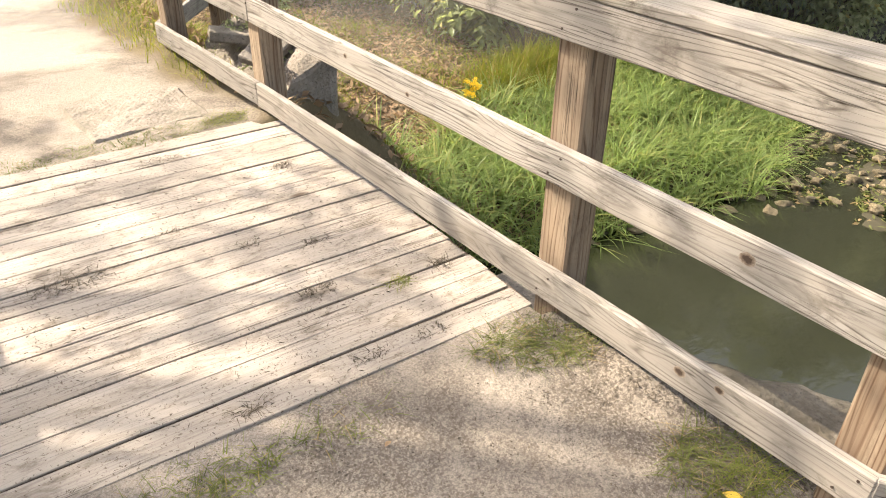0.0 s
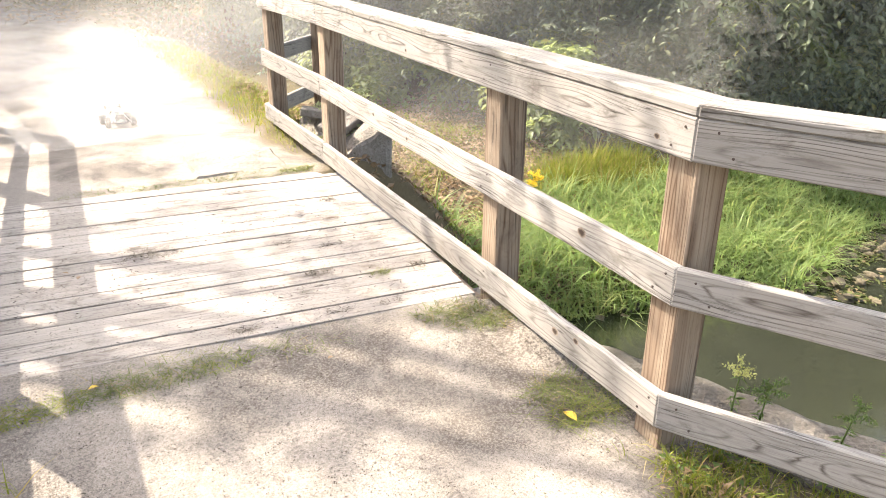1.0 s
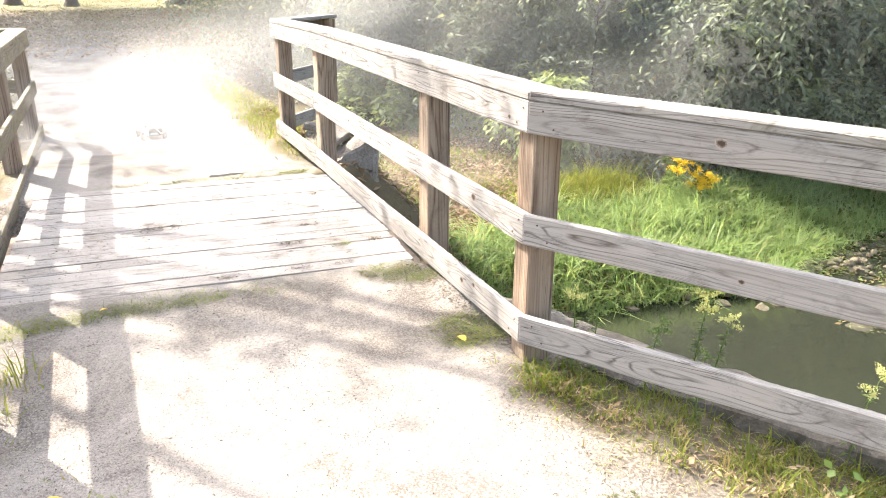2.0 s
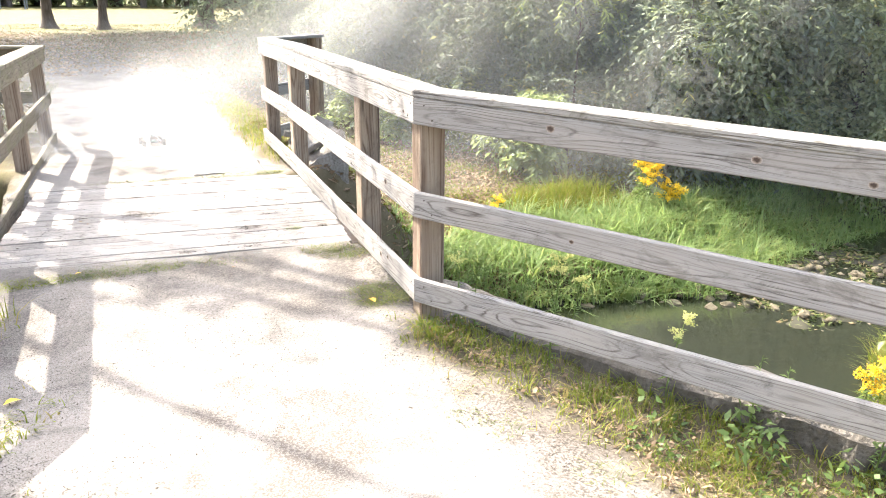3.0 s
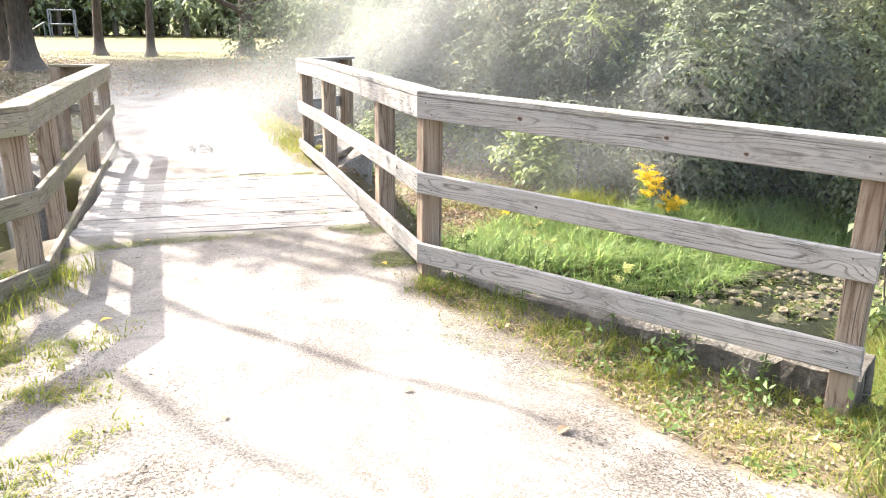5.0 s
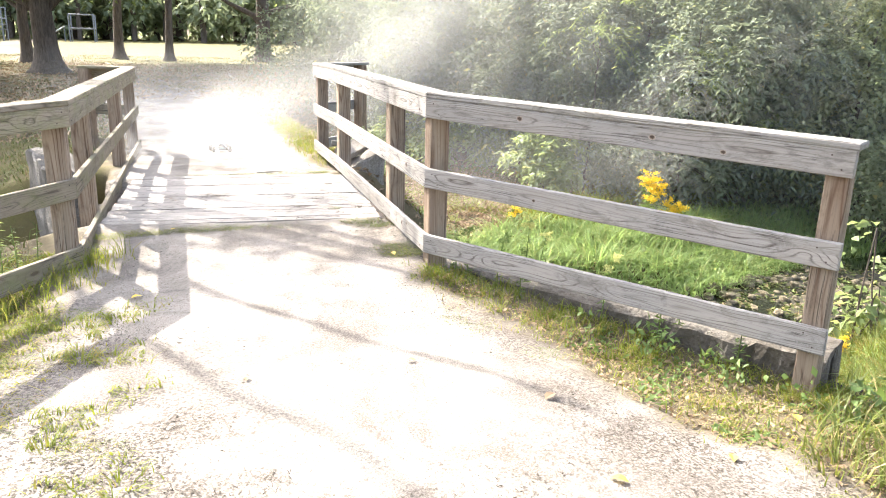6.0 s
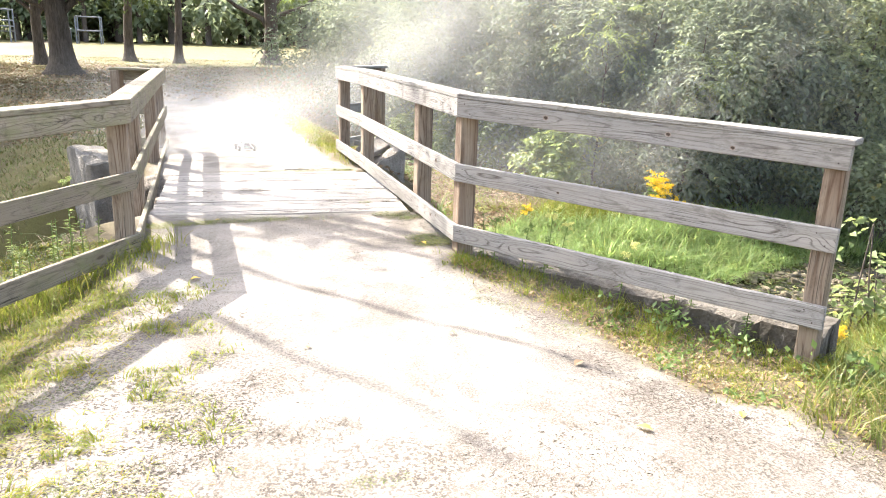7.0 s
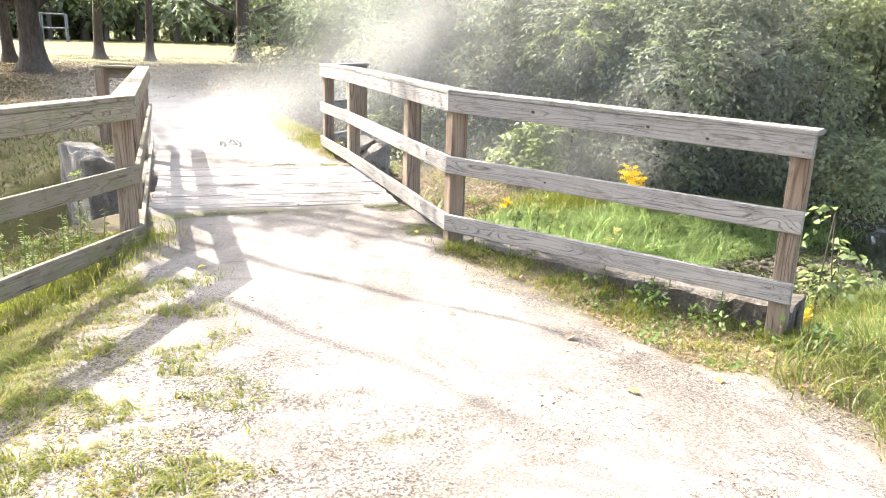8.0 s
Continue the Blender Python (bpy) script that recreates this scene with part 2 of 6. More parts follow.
LEAF_BUSH = leafy("bush_leaves", (0.07, 0.092, 0.055, 1), (0.18, 0.205, 0.125, 1), (0.27, 0.30, 0.165, 1), 0.46, 0.6, dry=(0.975, (0.26, 0.23, 0.06, 1)))
LEAF_LIGHT = leafy("sapling_leaves", (0.11, 0.145, 0.05, 1), (0.19, 0.235, 0.085, 1), (0.31, 0.36, 0.11, 1), 0.5, dry=(0.94, (0.34, 0.31, 0.08, 1)))
# paler than the near leaves: distance haze is mixed into this colour
LEAF_HAZED = leafy("hazed_wood_leaves", (0.13, 0.16, 0.085, 1), (0.24, 0.27, 0.15, 1), (0.36, 0.40, 0.2, 1), 0.5)
LEAF_TREE = leafy("tree_leaves", (0.07, 0.10, 0.03, 1), (0.14, 0.18, 0.055, 1), (0.25, 0.30, 0.08, 1), 0.5)
LEAF_FINE = leafy("fine_bush_leaves", (0.10, 0.125, 0.06, 1), (0.34, 0.37, 0.20, 1), (0.46, 0.50, 0.22, 1), 0.5, dry=(0.96, (0.30, 0.24, 0.07, 1)))
GRASS_LUSH = leafy("lush_grass", (0.05, 0.085, 0.022, 1), (0.31, 0.41, 0.135, 1), (0.42, 0.54, 0.15, 1), 0.48, 0.5, dry=(0.84, (0.30, 0.29, 0.10, 1)))
GRASS_DRY = leafy("dry_grass", (0.14, 0.15, 0.03, 1), (0.34, 0.30, 0.09, 1), (0.36, 0.34, 0.08, 1), 0.35, 0.6, dry=(0.66, (0.42, 0.33, 0.17, 1)))
GRASS_GREEN = leafy("verge_grass", (0.045, 0.066, 0.012, 1), (0.17, 0.19, 0.036, 1), (0.27, 0.29, 0.045, 1), 0.4, 0.5, dry=(0.85, (0.26, 0.205, 0.08, 1)))
GRASS_BRIGHT = leafy("bright_verge_grass", (0.05, 0.078, 0.010, 1), (0.22, 0.24, 0.03, 1), (0.30, 0.33, 0.03, 1), 0.4, 0.8, dry=(0.78, (0.24, 0.17, 0.06, 1)))
GRASS_WORN = leafy("worn_grass", (0.04, 0.055, 0.012, 1), (0.15, 0.17, 0.04, 1), (0.2, 0.22, 0.05, 1), 0.25, 0.7, dry=(0.76, (0.21, 0.15, 0.075, 1)))
GRASS_FIELD = leafy("field_grass", (0.06, 0.06, 0.014, 1), (0.15, 0.13, 0.036, 1), (0.18, 0.16, 0.04, 1), 0.3, 0.6, dry=(0.8, (0.17, 0.125, 0.05, 1)))
LITTER = leafy("fallen_leaves", (0.16, 0.10, 0.055, 1), (0.34, 0.24, 0.14, 1), (0.3, 0.2, 0.1, 1), 0.15, 0.8)
YELLOW = leafy("yellow_flower", (0.62, 0.42, 0.02, 1), (0.75, 0.55, 0.04, 1), (0.8, 0.55, 0.03, 1), 0.35, 0.6)
PALE_FLOWER = leafy("pale_flower", (0.45, 0.45, 0.16, 1), (0.60, 0.58, 0.22, 1), (0.6, 0.58, 0.2, 1), 0.35, 0.6)
WEED = leafy("weed_leaves", (0.07, 0.12, 0.03, 1), (0.14, 0.19, 0.05, 1), (0.2, 0.26, 0.05, 1), 0.4, 0.55)
GRASS_YELLOW = leafy("yellowing_mat_grass", (0.10, 0.098, 0.008, 1), (0.27, 0.255, 0.02, 1), (0.32, 0.31, 0.02, 1), 0.35, 0.85, dry=(0.74, (0.19, 0.11, 0.045, 1)))
DEBRIS = leafy("grass_debris", (0.035, 0.028, 0.02, 1), (0.12, 0.098, 0.068, 1), (0.12, 0.1, 0.06, 1), 0.1, 0.85)
YELLOW_LEAF = leafy("yellow_fallen_leaf", (0.60, 0.40, 0.05, 1), (0.66, 0.46, 0.07, 1), (0.7, 0.5, 0.05, 1), 0.25, 0.6)


def bark_material():
    n = Nodes("bark")
    v = n.coords(scale=(9, 9, 1.6))
    a = n.noise(v, 2.0, 6, 0.7, 0.4)
    c = n.mix(n.ramp(a, (0.3, 0.0), (0.7, 1.0)), (0.045, 0.036, 0.028, 1), (0.15, 0.12, 0.095, 1))
    n.bump(a, 0.9, 0.03)
    return n.done(c, 0.95, 0.15)


BARK = bark_material()


def water_material():
    n = Nodes("murky_water")
    v = n.coords()
    a = n.noise(v, 2.5, 4, 0.6)
    c = n.mix(a, (0.013, 0.0145, 0.009, 1), (0.024, 0.0262, 0.017, 1))
    n.bump(n.noise(n.coords(scale=(1, 1.8, 1)), 5.0, 3, 0.5), 0.10, 0.02)
    return n.done(c, 0.06, 0.5)


WATER = water_material()


def plain(name, color, rough=0.5, metal=0.0, var=0.15):
    n = Nodes(name)
    a = n.noise(n.coords(seed=True), 18, 5, 0.7)
    d = tuple(k * (1 - var) for k in color[:3]) + (1,)
    n.bsdf.inputs["Metallic"].default_value = metal
    return n.done(n.mix(a, d, (*color[:3], 1)), rough, 0.4)


GAP_DARK = plain("packed_dirt", (0.05, 0.036, 0.024), 0.95, 0.0, 0.5)
# tyre and shell colours are greyed for the dust haze around the car
RUBBER = plain("hazed_rubber", (0.075, 0.07, 0.062), 0.9)
GREEN_SHELL = plain("hazed_green_shell", (0.13, 0.20, 0.165), 0.6)
DARK_PLASTIC = plain("dark_plastic", (0.03, 0.03, 0.032), 0.5)
SILVER = plain("dull_silver", (0.55, 0.55, 0.56), 0.35, 0.8)
SCREW = plain("rusty_screw", (0.07, 0.05, 0.04), 0.6, 0.6)
STEEL = plain("galvanised_bar", (0.2, 0.21, 0.22), 0.6, 0.5)


# ---- building helpers ----
def empty(name, at=(0, 0, 0)):
    ob = new(name)
    ob.location = at
    ob.empty_display_size = 0.2
    return ob


def link_mesh(name, me, material, parent=None, label=""):
    ob = new(name, me)
    if material and not me.materials:
        me.materials.append(material)
    if parent:
        ob.parent = parent
    if label:
        ob["label"] = label
    return ob


def part(name, bm, material, parent=None, label="", smooth=False):
    me = bpy.data.meshes.new(name)
    bm.to_mesh(me)
    bm.free()
    if smooth:
        me.shade_smooth()
    return link_mesh(name, me, material, parent, label)


def arrays(name, verts, faces, material, parent=None, label="", smooth=False):
    """A mesh from numpy arrays: verts (n, 3), faces (m, k)."""
    verts = np.ascontiguousarray(verts, np.float32).reshape(-1, 3)
    faces = np.ascontiguousarray(faces, np.int32)
    k = faces.shape[1]
    me = bpy.data.meshes.new(name)
    me.vertices.add(len(verts))
    me.vertices.foreach_set("co", verts.ravel())
    me.loops.add(faces.size)
    me.loops.foreach_set("vertex_index", faces.ravel())
    me.polygons.add(len(faces))
    me.polygons.foreach_set("loop_start", np.arange(0, faces.size, k, dtype=np.int32))
    me.update(calc_edges=True)
    if smooth:
        me.shade_smooth()
    return link_mesh(name, me, material, parent, label)


def box_bm(lo, hi, bevel=0.0, cuts=0, rough=0.0, seed=0):
    bm = bmesh.new()
    bmesh.ops.create_cube(bm, size=1.0)
    lo, hi = Vector(lo), Vector(hi)
    for v in bm.verts:
        v.co = Vector([lo[i] + (v.co[i] + 0.5) * (hi[i] - lo[i]) for i in range(3)])
    if bevel:
        bmesh.ops.bevel(bm, geom=list(bm.edges), offset=bevel, segments=1, affect="EDGES", profile=0.5)
    if cuts:
        bmesh.ops.subdivide_edges(bm, edges=list(bm.edges), cuts=cuts, use_grid_fill=True)
    if rough:
        bm.normal_update()
        for v in bm.verts:
            v.co += noise.noise_vector(v.co * 3.1 + Vector((seed, seed * 2, 0))) * rough + noise.noise_vector(v.co * 11 + Vector((seed, 0, 5))) * rough * 0.35
    return bm


def tube_arrays(points, radii, sides=7):
    """Verts and quads of a tapered tube along points."""
    pts = [Vector(p) for p in points]
    verts, faces = [], []
    for i, p in enumerate(pts):
        d = (pts[min(i + 1, len(pts) - 1)] - pts[max(i - 1, 0)]).normalized()
        a = d.cross(Vector((0.31, 0.17, 0.93)) if abs(d.z) < 0.9 else Vector((1, 0, 0))).normalized()
        b = d.cross(a)
        for s in range(sides):
            w = 2 * math.pi * s / sides
            verts.append(p + (a * math.cos(w) + b * math.sin(w)) * radii[i])
    for i in range(len(pts) - 1):
        for s in range(sides):
            t = (s + 1) % sides
            faces.append((i * sides + s, i * sides + t, (i + 1) * sides + t, (i + 1) * sides + s))
    return verts, faces


def tubes(name, runs, material, parent=None, label="", sides=7):
    """Several tapered tubes that form one piece."""
    V, F = [], []
    for points, radii in runs:
        v, f = tube_arrays(points, radii, sides)
        F += [tuple(k + len(V) for k in q) for q in f]
        V += v
    return arrays(name, np.array([tuple(v) for v in V]), np.array(F), material, parent, label, True)


# ---- the lie of the land ----
WATER_Z = -1.7
NEAR_X = [-40, -4, -0.6, 2.1, 2.32, 3.9, 4.7, 6.0, 7.2, 9.0, 14, 40]
NEAR_Y = [1.0, 2.0, 2.75, 2.75, 1.46, -0.86, -0.4, 0.9, 2.0, 2.5, 3.1, 8.0]
FAR_X = [-40, -4, -0.6, 2.2, 3.5, 5.1, 6.2, 6.9, 7.7, 9.7, 14, 40]
FAR_Y = [3.6, 4.3, 4.2, 4.2, 4.55, 4.2, 4.05, 3.8, 4.2, 4.8, 5.6, 11.0]


def smooth01(a, b, x):
    t = np.clip((x - a) / (b - a), 0, 1)
    return t * t * (3 - 2 * t)


def wavy(x, y, s, k=0.0):
    """A cheap smooth ripple of about plus or minus one."""
    return (np.sin(x * s * 1.7 + 1.3 * np.sin(y * s * 1.1 + k) + k) + np.sin(y * s * 1.9 + 1.7 * np.sin(x * s * 0.8 + 2 * k) + 2.1 * k)) * 0.5


def path_middle(y):
    return np.interp(y, [-30, -6, -1, 2, 5, 9, 14, 20, 30, 60], [-2.5, 0.6, 1.05, 0.92, 0.92, 0.75, 0.3, -0.6, -3.5, -14])


def path_half(y):
    return np.interp(y, [-30, -6, -2.5, -1, 0.6, 2.2, 4.6, 6.5, 9, 14, 60], [1.7, 1.85, 2.0, 1.6, 1.18, 1.1, 1.15, 1.1, 1.2, 1.3, 1.4])


def height(x, y):
    x, y = np.asarray(x, float), np.asarray(y, float)
    yn, yf = np.interp(x, NEAR_X, NEAR_Y), np.interp(x, FAR_X, FAR_Y)
    # the path, its crown, and the shoulders that fall away beside it
    yd = y - 0.05 + 0.06 * (np.clip(x, -0.3, 2.2) - 2.1) * smooth01(0.6, 1.6, y) * smooth01(8, 6, y)
    along = np.interp(yd, [-40, -6, -1, 0.6, 1.6, 2.15, 2.32, 2.40, 4.36, 4.42, 4.5, 6.0, 8, 14, 20, 40, 100, 400], [-0.3, -0.12, -0.10, -0.10, -0.05, -0.006, -0.008, -0.075, -0.075, -0.02, -0.008, -0.03, -0.1, -0.1, 0.05, 0.28, 0.72, 1.0])
    off = x - path_middle(y)
    half = path_half(y)
    right, left = np.maximum(off - half, 0), np.maximum(-off - half, 0)
    near = along - 0.15 * smooth01(-0.9, 0.45, off - half) * smooth01(1.1, -0.6, y) - 0.16 * np.maximum(right - 1.5, 0) - 0.06 * smooth01(0, 0.6, left) - 0.10 * np.maximum(left - 0.4, 0)
    near = np.maximum(near, -1.0) - 0.15 * smooth01(1.6, 2.6, left)
    low = np.interp(y - yf, [0, 0.5, 2, 4, 8, 14, 30], [-1.66, -1.42, -1.27, -1.2, -1.0, -0.6, -0.1])
    low = low - 0.2 * smooth01(6.0, 7.2, x) * smooth01(1.6, 0.3, y - yf)
    bank = smooth01(0.35, 2.2, right) * smooth01(30, 12, y)
    far_r = along * (1 - bank) + low * bank
    bank_l = smooth01(0.7, 3.0, left) * smooth01(13, 5, y)
    far = np.where(off > 0, far_r, along * (1 - bank_l) + np.interp(y - yf, [0, 0.5, 3, 8], [-1.6, -1.2, -0.75, -0.2]) * bank_l)
    d_near, d_far = yn - y, y - yf
    bar = smooth01(6.4, 7.6, x) * smooth01(2.4, 3.2, y)
    bed = WATER_Z - 0.06 + 0.025 * bar - 0.30 * smooth01(0, 0.9, np.minimum(-d_near, -d_far)) * (1 - bar * (0.92 + 0.08 * wavy(x, y, 3.0)))
    slope_w = np.interp(x, [-2.5, -0.9, 3.9, 5.2], [3.0, 0.25, 0.3, 2.6])
    steep_n = np.clip(d_near / slope_w, 0, 1) ** 0.75
    steep_f = np.where((x > -0.42) & (x < 2.4), smooth01(0.0, 0.25, d_far), np.where(x < 0, smooth01(0.3, 1.3, d_far), smooth01(0.0, 0.45, d_far)))
    z = np.where(d_near > 0, WATER_Z + (near - WATER_Z) * steep_n, np.where(d_far > 0, WATER_Z + (far - WATER_Z) * steep_f, bed))
    riffle = np.maximum(smooth01(6.75, 7.15, x + 0.12 * wavy(x, y, 3.3)) * smooth01(2.3, 2.8, y), smooth01(6.1, 6.5, x) * smooth01(3.6, 3.95, y)) * smooth01(12, 10, x)
    z = np.maximum(z, WATER_Z - 0.30 + riffle * (0.297 + 0.030 * wavy(x, y, 4.7, 0.6) + 0.022 * wavy(x, y, 11.3, 1.9)))
    on_path = (off > -half) & (off < half)
    rough = np.where(on_path, 0.006, 0.03)
    return z + rough * wavy(x, y, 2.3, 0.7) + rough * 0.5 * wavy(x, y, 6.1, 2.0)


def cover(x, y):
    """How much of the ground is gravel, turf or wet mud there."""
    off = np.abs(x - path_middle(y)) - path_half(y) + 0.16 * wavy(x, y, 1.9, 0.4) + 0.10 * wavy(x, y, 5.3, 1.1) + 0.06 * wavy(x, y, 11, 2.2)
    gravel = smooth01(0.22, -0.14, off)
    gravel = np.where(y > 16, gravel * smooth01(22, 16, y), gravel)
    gravel = np.maximum(gravel, smooth01(0.8, 1.15, y) * smooth01(2.6, 2.4, y) * smooth01(1.4, 1.7, x) * (x < 3.3))
    z = height(x, y)
    mud = smooth01(WATER_Z + 0.22, WATER_Z + 0.02, z)
    yf = np.interp(x, FAR_X, FAR_Y)
    drop = np.interp(x, NEAR_X, NEAR_Y) - y
    mud = np.maximum(mud, 0.85 * smooth01(1.7, 0.7, drop) * (drop > 0) * (x > 3.4))
    litter = smooth01(2.1, 2.5, x) * smooth01(6.0, 4.8, x) * smooth01(0, 0.6, y - yf) * smooth01(8.8, 7.5, y)
    # from y 9 to 31 bare soil mixes dry ground with painted tree shade
    turf = (1 - gravel) * smooth01(0.0, 0.35, off) * (1 - mud) * np.where(y > 9, np.interp(y, [9, 12, 25, 31], [0.7, 0.3, 0.35, 1.0]) * np.where(x < path_middle(y), smooth01(6, 14, y), 1.0), np.where(y > yf, 0.55 - 0.45 * litter + 0.25 * smooth01(-0.2, -0.7, x), 0.16 + 0.25 * smooth01(0.9, 2.4, off)))
    return gravel, turf, mud


def dirt_and_shade(x, y):
    """Where dust, clippings and roots brown the gravel; far off, painted tree shade too."""
    left = smooth01(1.9, -0.1, x) * smooth01(0.7, -1.3, y)
    low = smooth01(-0.5, -2.2, y) * 0.85 * smooth01(-0.6, 0.4, wavy(x, y, 1.7, 0.9))
    edge = smooth01(0.75, 1.35, np.abs(x - path_middle(y))) * 0.8
    near_deck = smooth01(0.9, 1.7, y) * smooth01(2.4, 2.1, y) * 0.3
    # beyond y 12 the trees' shade is put into the gravel colour
    far = smooth01(12, 16, y)
    return np.clip(np.maximum.reduce([left, low, edge, near_deck, far]), 0, 1)


def ground_sheet():
    def axis(parts):
        out = [np.arange(a, b, s) for a, b, s in parts]
        return np.concatenate(out + [[parts[-1][1]]])

    xs = axis([(-900, -120, 60), (-120, -30, 6), (-30, -8, 1.0), (-8, -2.6, 0.25), (-2.6, 5, 0.06), (5, 13, 0.14), (13, 34, 1.0), (34, 120, 6), (120, 900, 60)])
    ys = axis([(-300, -60, 30), (-60, -12, 3), (-12, -5, 0.3), (-5, 9, 0.06), (9, 16, 0.14), (16, 40, 0.6), (40, 130, 4), (130, 1500, 80)])
    X, Y = np.meshgrid(xs, ys)
    Z = height(X, Y)
    verts = np.stack([X, Y, Z], -1).reshape(-1, 3)
    nx, ny = len(xs), len(ys)
    i = (np.arange(ny - 1)[:, None] * nx + np.arange(nx - 1)[None]).ravel()
    faces = np.stack([i, i + 1, i + nx + 1, i + nx], -1)
    ob = arrays("ground", verts, faces, GROUND, smooth=True)
    g, t, m = cover(X, Y)
    rgba = np.stack([g, t, m, dirt_and_shade(X, Y)], -1).astype(np.float32)
    layer = ob.data.color_attributes.new("cover", "FLOAT_COLOR", "POINT")
    layer.data.foreach_set("color", rgba.ravel())
    tagged(ob, "pale gravel path between grassy verges and creek banks", "ground", kind="structure")


ground_sheet()
water = arrays("water", [(-45, -6, WATER_Z), (45, -6, WATER_Z), (45, 14, WATER_Z), (-45, 14, WATER_Z)], [(0, 1, 2, 3)], WATER)
tagged(water, "still murky green creek water under the footbridge", "water", kind="structure")


# ---- footbridge deck ----
DECK_Y, BOARD, GAP, BOARDS = 2.272, 0.1355, 0.0070, 16
DECK_X0, DECK_X1 = -0.235, 2.105
DECK_SKEW = -3.4  # the deck lies a little askew between its railings


def plank_mesh(name, length, width, thick, bevel=0.005, cuts=5, seed=0, wave=0.002):
    """A sawn board along x with eased, slightly worn edges."""
    bm = bmesh.new()
    bmesh.ops.create_cube(bm, size=1.0)
    for v in bm.verts:
        v.co = Vector(((v.co.x + 0.5) * length, v.co.y * width, v.co.z * thick))
    longs = [e for e in bm.edges if abs(e.verts[0].co.x - e.verts[1].co.x) > length * 0.5]
    bmesh.ops.subdivide_edges(bm, edges=longs, cuts=cuts)
    hard = [e for e in bm.edges if len(e.link_faces) == 2 and e.calc_face_angle(0) > 1.0]
    bmesh.ops.bevel(bm, geom=hard, offset=bevel, segments=1, affect="EDGES", profile=0.5)
    for v in bm.verts:
        v.co += noise.noise_vector(Vector((v.co.x * 4, v.co.y * 14, v.co.z * 14 + seed * 7.3))) * wave
    me = bpy.data.meshes.new(name)
    bm.to_mesh(me)
    bm.free()
    return me


def footbridge():
    deck = empty("footbridge", (0, 0, 0))
    tagged(deck, "short timber footbridge deck of sun-bleached weathered planks over the creek", "footbridge")
    rnd = random.Random(4)
    meshes = []
    for k in range(5):
        me = plank_mesh("deck_plank", DECK_X1 - DECK_X0, BOARD, 0.04, 0.0025, 10, k, 0.003)
        me.materials.append(WOOD_DECK)
        meshes.append(me)
    for i in range(BOARDS):
        ob = link_mesh("deck_plank", meshes[i % 5], WOOD_DECK, deck)
        ob.matrix_basis = pose(DECK_X0 + rnd.uniform(-0.008, 0.01), DECK_Y + BOARD / 2 + i * (BOARD + GAP), -0.02 + rnd.uniform(-0.003, 0.003), rnd.uniform(-0.6, 0.6), 0, rnd.uniform(-0.12, 0.12))
    # dark strips colour the gaps: packed soil and the gap's shadow in one
    for i in range(BOARDS - 1):
        y = DECK_Y + BOARD + i * (BOARD + GAP)
        part("packed_dirt", box_bm((DECK_X0 + 0.02, y - 0.002, -0.034), (DECK_X1 - 0.02, y + GAP + 0.002, -0.008), 0.0, 0), GAP_DARK, deck, "dark strip of soil and gap shadow between planks" if i == 0 else "")
    for x in (-0.05, 0.62, 1.25, 1.9):
        ob = part("beam", box_bm((x - 0.05, DECK_Y + 0.12, -0.24), (x + 0.05, DECK_Y + 2.25, -0.0405), 0.005), WOOD_POST, deck)
    for x0, x1 in ((2.112, 2.32), (-0.42, -0.245)):
        part("rim_beam", box_bm((x0, DECK_Y + 0.25, -0.40), (x1, DECK_Y + 2.20, -0.22), 0.006), WOOD_POST, deck)
    hinge = Matrix.Translation((DECK_X1, DECK_Y, 0))
    deck.matrix_basis = hinge @ pose(0, 0, 0, 0, 0, DECK_SKEW) @ hinge.inverted()
    return deck


footbridge()


# ---- railings ----
RAIL_T, RAIL_W = 0.038, 0.14
LEVELS = (("bottom_rail", 0.085), ("middle_rail", 0.574), ("top_rail", 1.072))
CAP_Z = 1.162


def frame_of(p0, p1, outward):
    """A pose with x along the board, y outward and z up; the board may be turned end for end."""
    p0, p1, out = Vector(p0), Vector(p1), Vector(outward).normalized()
    x = (p1 - p0).normalized()
    if x.cross(out).z < 0:
        p0, p1, x = p1, p0, -x
    y = (out - x * out.dot(x)).normalized()
    z = x.cross(y)
    m = Matrix((x, y, z)).transposed().to_4x4()
    return Matrix.Translation(p0) @ m, (p1 - p0).length


def lay_board(name, parent, p0, p1, outward, width, thick, flat, material, seed):
    """One board whose inner face (or, laid flat, inner edge) runs from p0 to p1."""
    m, length = frame_of(p0, p1, outward)
    if flat:
        me = plank_mesh(name, length, width, thick, 0.006, 8, seed, 0.0025)
        shift = Matrix.Translation((0, width / 2, 0))
    else:
        me = plank_mesh(name, length, thick, width, 0.005, 8, seed, 0.0025)
        shift = Matrix.Translation((0, thick / 2, 0))
    ob = link_mesh(name, me, material, parent)
    ob.matrix_basis = m @ shift
    return ob


SCREW_ME = None


def screw(parent, at, outward):
    global SCREW_ME
    if SCREW_ME is None:
        bm = bmesh.new()
        bmesh.ops.create_cone(bm, cap_ends=True, segments=8, radius1=0.0046, radius2=0.0036, depth=0.005)
        SCREW_ME = bpy.data.meshes.new("screw")
        bm.to_mesh(SCREW_ME)
        bm.free()
        SCREW_ME.materials.append(SCREW)
    ob = link_mesh("screw", SCREW_ME, SCREW, parent)
    ob.matrix_basis = Matrix.Translation(at) @ (-Vector(outward)).to_track_quat("Z", "Y").to_matrix().to_4x4()


